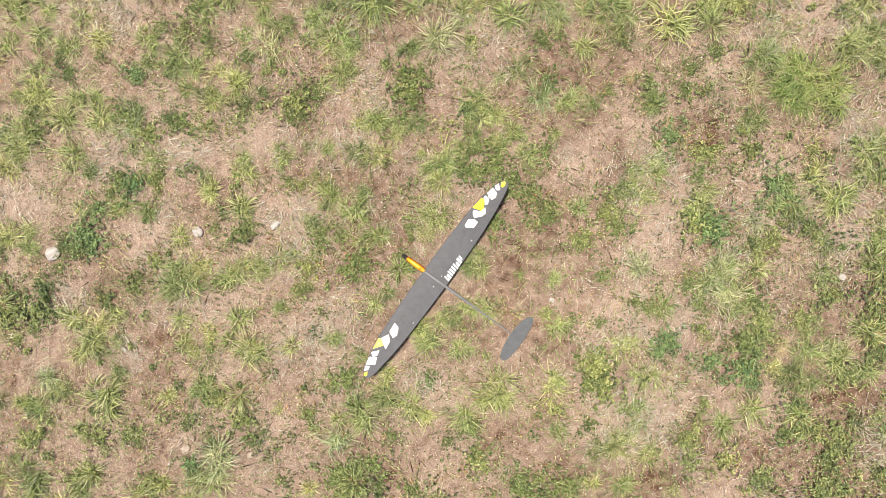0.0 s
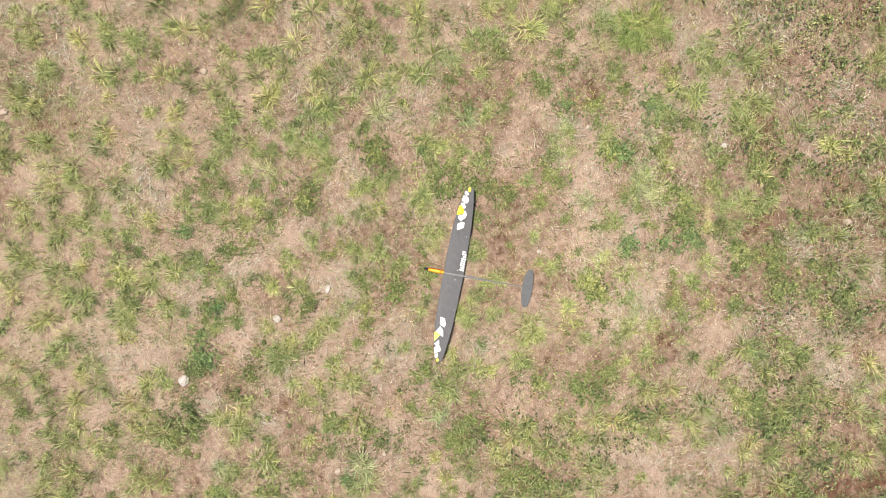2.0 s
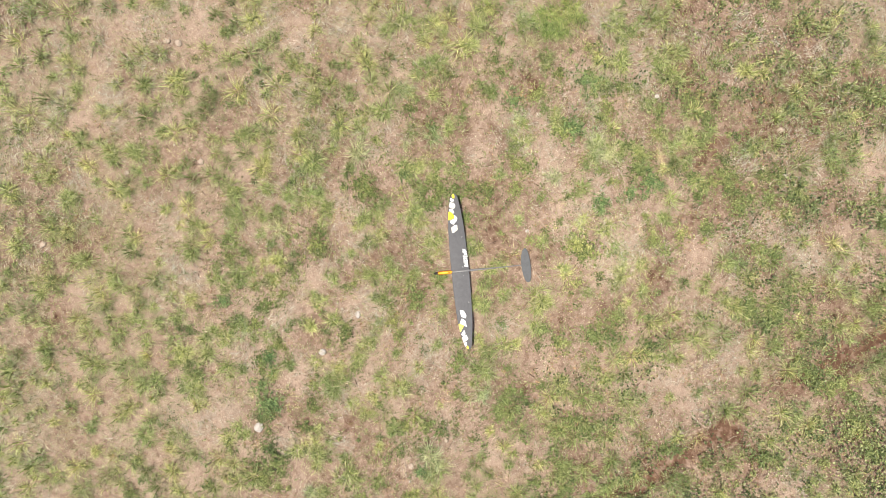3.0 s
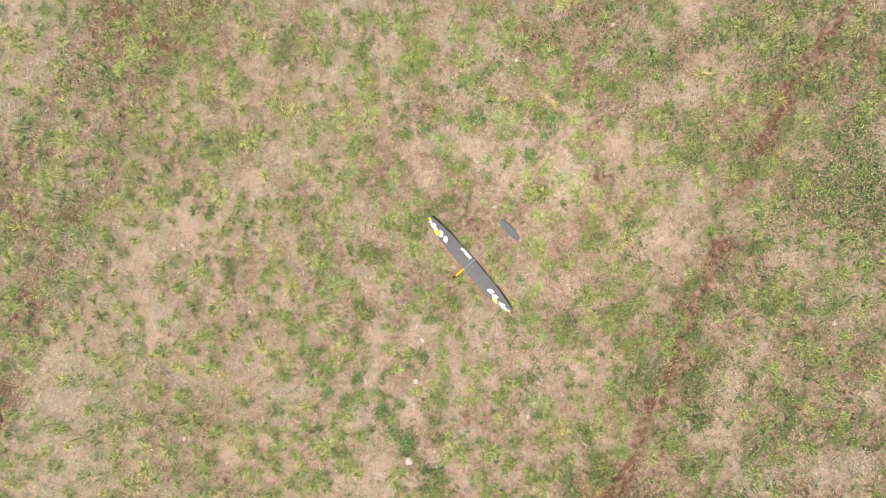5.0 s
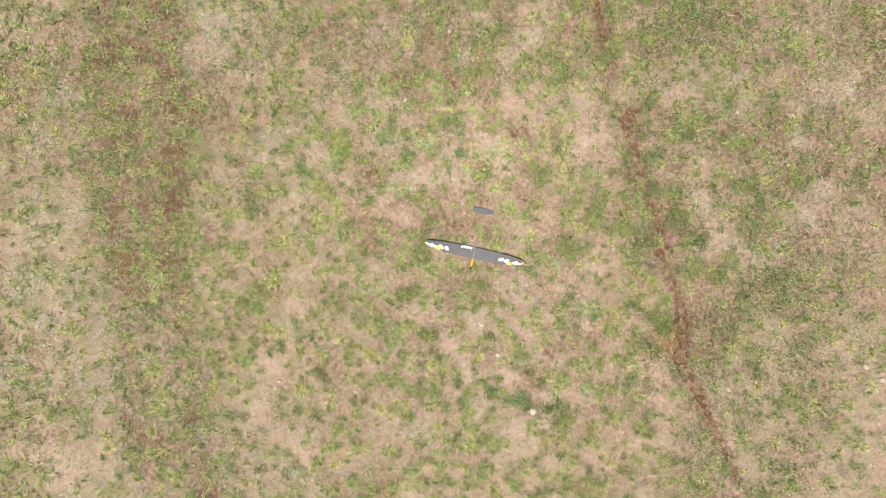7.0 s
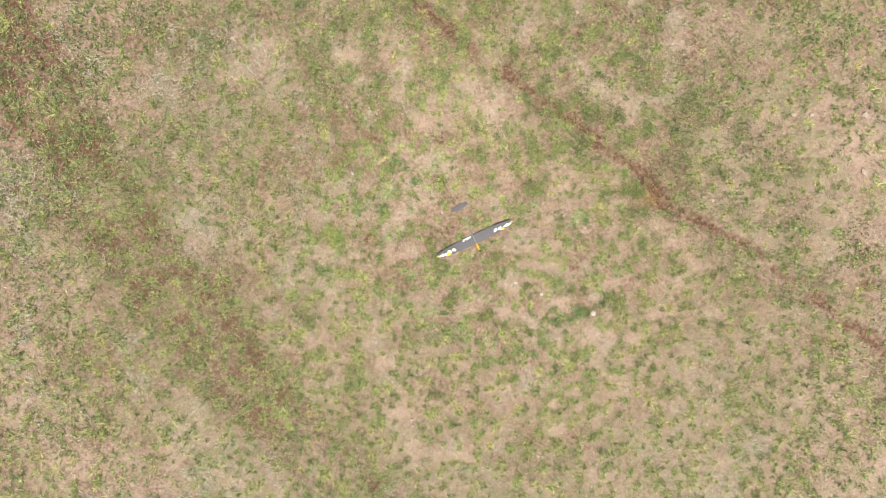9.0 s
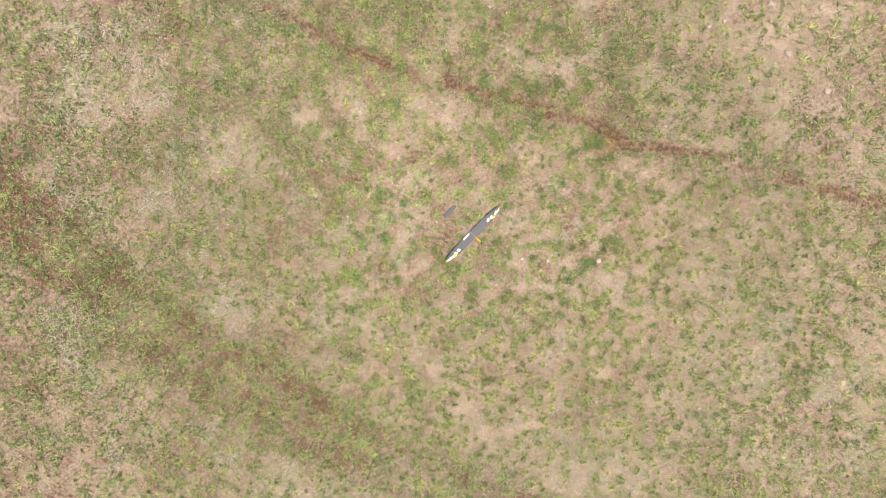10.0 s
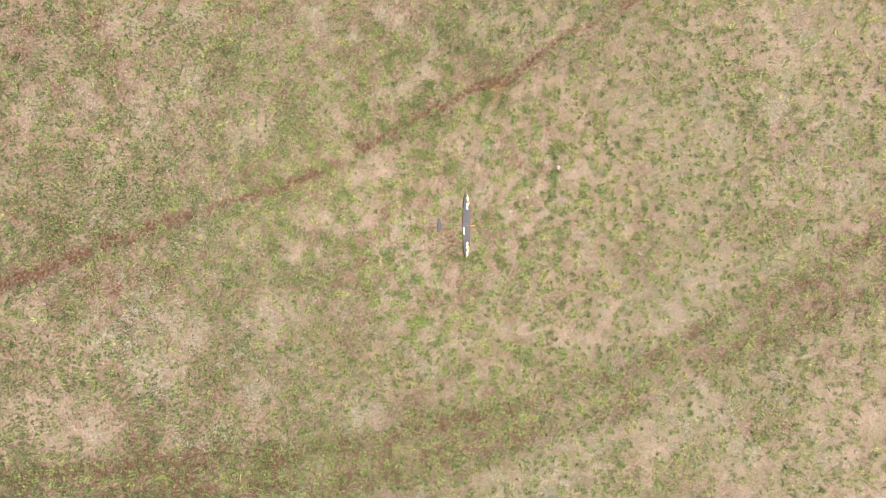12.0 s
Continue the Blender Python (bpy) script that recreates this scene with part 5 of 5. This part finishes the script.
def fit_on_wing(corners, side):
    out = []
    for s, c in corners:
        s = side * min(abs(s) / 1000, 0.752)
        lead, trail = np.interp(abs(s), SPAN, LEAD), np.interp(abs(s), SPAN, TRAIL)
        out.append((s, float(np.clip(c / 1000, trail + 0.003, lead - 0.0025))))
    return out


def slanted_stroke(s, c, w, h, lean):
    a = [(s, c - h / 2), (s + w, c - h / 2), (s + w + lean, c + h / 2), (s + lean, c + h / 2)]
    return patch(a, 0.0010)


def glider():
    root = new("model_glider")
    for name, side, patches in (("wing_half", 1, RIGHT_PATCHES), ("wing_half", -1, LEFT_PATCHES)):
        wing = part(name, wing_half(side), CARBON, root)
        for label, mat, corners in patches:
            part(label, patch(fit_on_wing(corners, side)), mat, wing, label.split("_")[0] + " film patch")
        for s, c in ((0.335, -0.055), (0.04, -0.035)) if side > 0 else ((-0.31, -0.062), (-0.045, -0.03)):
            bm = bmesh.new()
            bmesh.ops.create_cube(bm, size=1.0, matrix=Matrix.Translation((s, c, skin_z(s, c) + 0.002)) @ Matrix.Diagonal((0.009, 0.004, 0.004, 1)))
            bmesh.ops.bevel(bm, geom=bm.edges[:], offset=0.001, segments=1, affect="EDGES")
            part("control_horn", bm, WHITE, wing, "tiny white control horn")
        if side > 0:
            # The maker's mark: a row of plain slanted white strokes.
            for s, w, h, shift in ((0.050, 0.013, 0.040, 0), (0.066, 0.015, 0.034, -0.004), (0.086, 0.011, 0.043, 0.001), (0.102, 0.012, 0.042, 0), (0.119, 0.014, 0.038, 0.002),
                                   (0.138, 0.012, 0.045, 0), (0.154, 0.017, 0.030, -0.004), (0.176, 0.014, 0.040, 0.003), (0.194, 0.013, 0.030, 0.006)):
                part("white_stroke", slanted_stroke(s * 1.09 - 0.016, -0.069 + shift, w, h, 0.006), WHITE, wing, "white film stroke of a mark")
    # Round body in front of and under the wing; y runs towards the nose.
    pod = part("pod", tube([(0, y, z, w, h) for y, z, w, h in ((0.045, -0.012, 0.012, 0.012), (0.075, -0.014, 0.0165, 0.018), (0.11, -0.017, 0.0185, 0.022), (0.15, -0.019, 0.0185, 0.023),
                                                              (0.19, -0.021, 0.0165, 0.021), (0.215, -0.023, 0.0145, 0.018))], 18), RED, root, "red-orange painted pod")
    part("hatch", tube([(0, y, z, w, h) for y, z, w, h in ((0.07, 0.0005, 0.007, 0.006), (0.085, 0.001, 0.012, 0.0075), (0.12, 0.002, 0.0145, 0.0085), (0.16, 0.001, 0.0145, 0.008), (0.195, -0.003, 0.011, 0.007),
                                                          (0.212, -0.006, 0.006, 0.004))], 18), ORANGE, pod, "glossy yellow-orange hatch")
    bm = bmesh.new()
    bmesh.ops.create_uvsphere(bm, u_segments=14, v_segments=8, radius=0.0065, matrix=Matrix.Translation((0, 0.105, 0.0095)) @ Matrix.Diagonal((1, 1.2, 0.25, 1)))
    part("emblem", bm, RED, pod, "small red round emblem")
    part("nose_cap", tube([(0, y, z, w, h) for y, z, w, h in ((0.213, -0.023, 0.0145, 0.0182), (0.225, -0.025, 0.0135, 0.0165), (0.24, -0.027, 0.011, 0.013), (0.25, -0.028, 0.007, 0.008), (0.254, -0.028, 0.002, 0.003))], 16),
         BLACK, root, "black rounded nose cap")
    part("boom", tube([(0, y, z, w, w) for y, z, w in ((0.080, 0.004, 0.003), (0.06, 0.008, 0.0075), (0.0, 0.011, 0.0105), (-0.06, 0.008, 0.0115), (-0.10, 0.002, 0.0105), (-0.25, -0.004, 0.0075), (-0.45, -0.012, 0.0052), (-0.68, -0.021, 0.0036))], 14),
         TUBE, root, "tapered grey carbon tail boom")
    part("tail_mount", tube([(-0.003, y, z, w, 0.006) for y, z, w in ((-0.605, -0.017, 0.003), (-0.63, -0.013, 0.005), (-0.665, -0.013, 0.005), (-0.685, -0.017, 0.003))], 10), TUBE, root)
    bm = bmesh.new()
    rings = []
    span = (-0.170, -0.162, -0.14, -0.10, -0.05, 0.0, 0.05, 0.10, 0.14, 0.156, 0.163)
    lead = (-0.652, -0.639, -0.628, -0.617, -0.609, -0.606, -0.607, -0.614, -0.627, -0.638, -0.648)
    trail = (-0.668, -0.678, -0.687, -0.694, -0.697, -0.697, -0.694, -0.687, -0.677, -0.668, -0.660)
    for s, a, b in zip(span, lead, trail):
        z = -0.004 + 0.02 * abs(s)
        rings.append([bm.verts.new((s, a + (b - a) * d, z + h)) for d, h in ((0, 0), (0.06, 0.0016), (0.4, 0.0022), (1, 0.0006), (0.99, -0.0008), (0.4, -0.0018), (0.06, -0.0012))])
    for a, b in zip(rings, rings[1:]):
        for i in range(len(a)):
            j = (i + 1) % len(a)
            bm.faces.new((a[i], a[j], b[j], b[i]))
    bm.faces.new(rings[0])
    bm.faces.new(rings[-1])
    part("tailplane", bm, TAIL, root, "thin oval grey tailplane")
    root.matrix_basis = pose(0, 0, 0.075, 1.0, 0, 54.5)
    return tagged(root, "dark grey model glider with yellow and white wingtips lying in grass", "model glider")


glider()
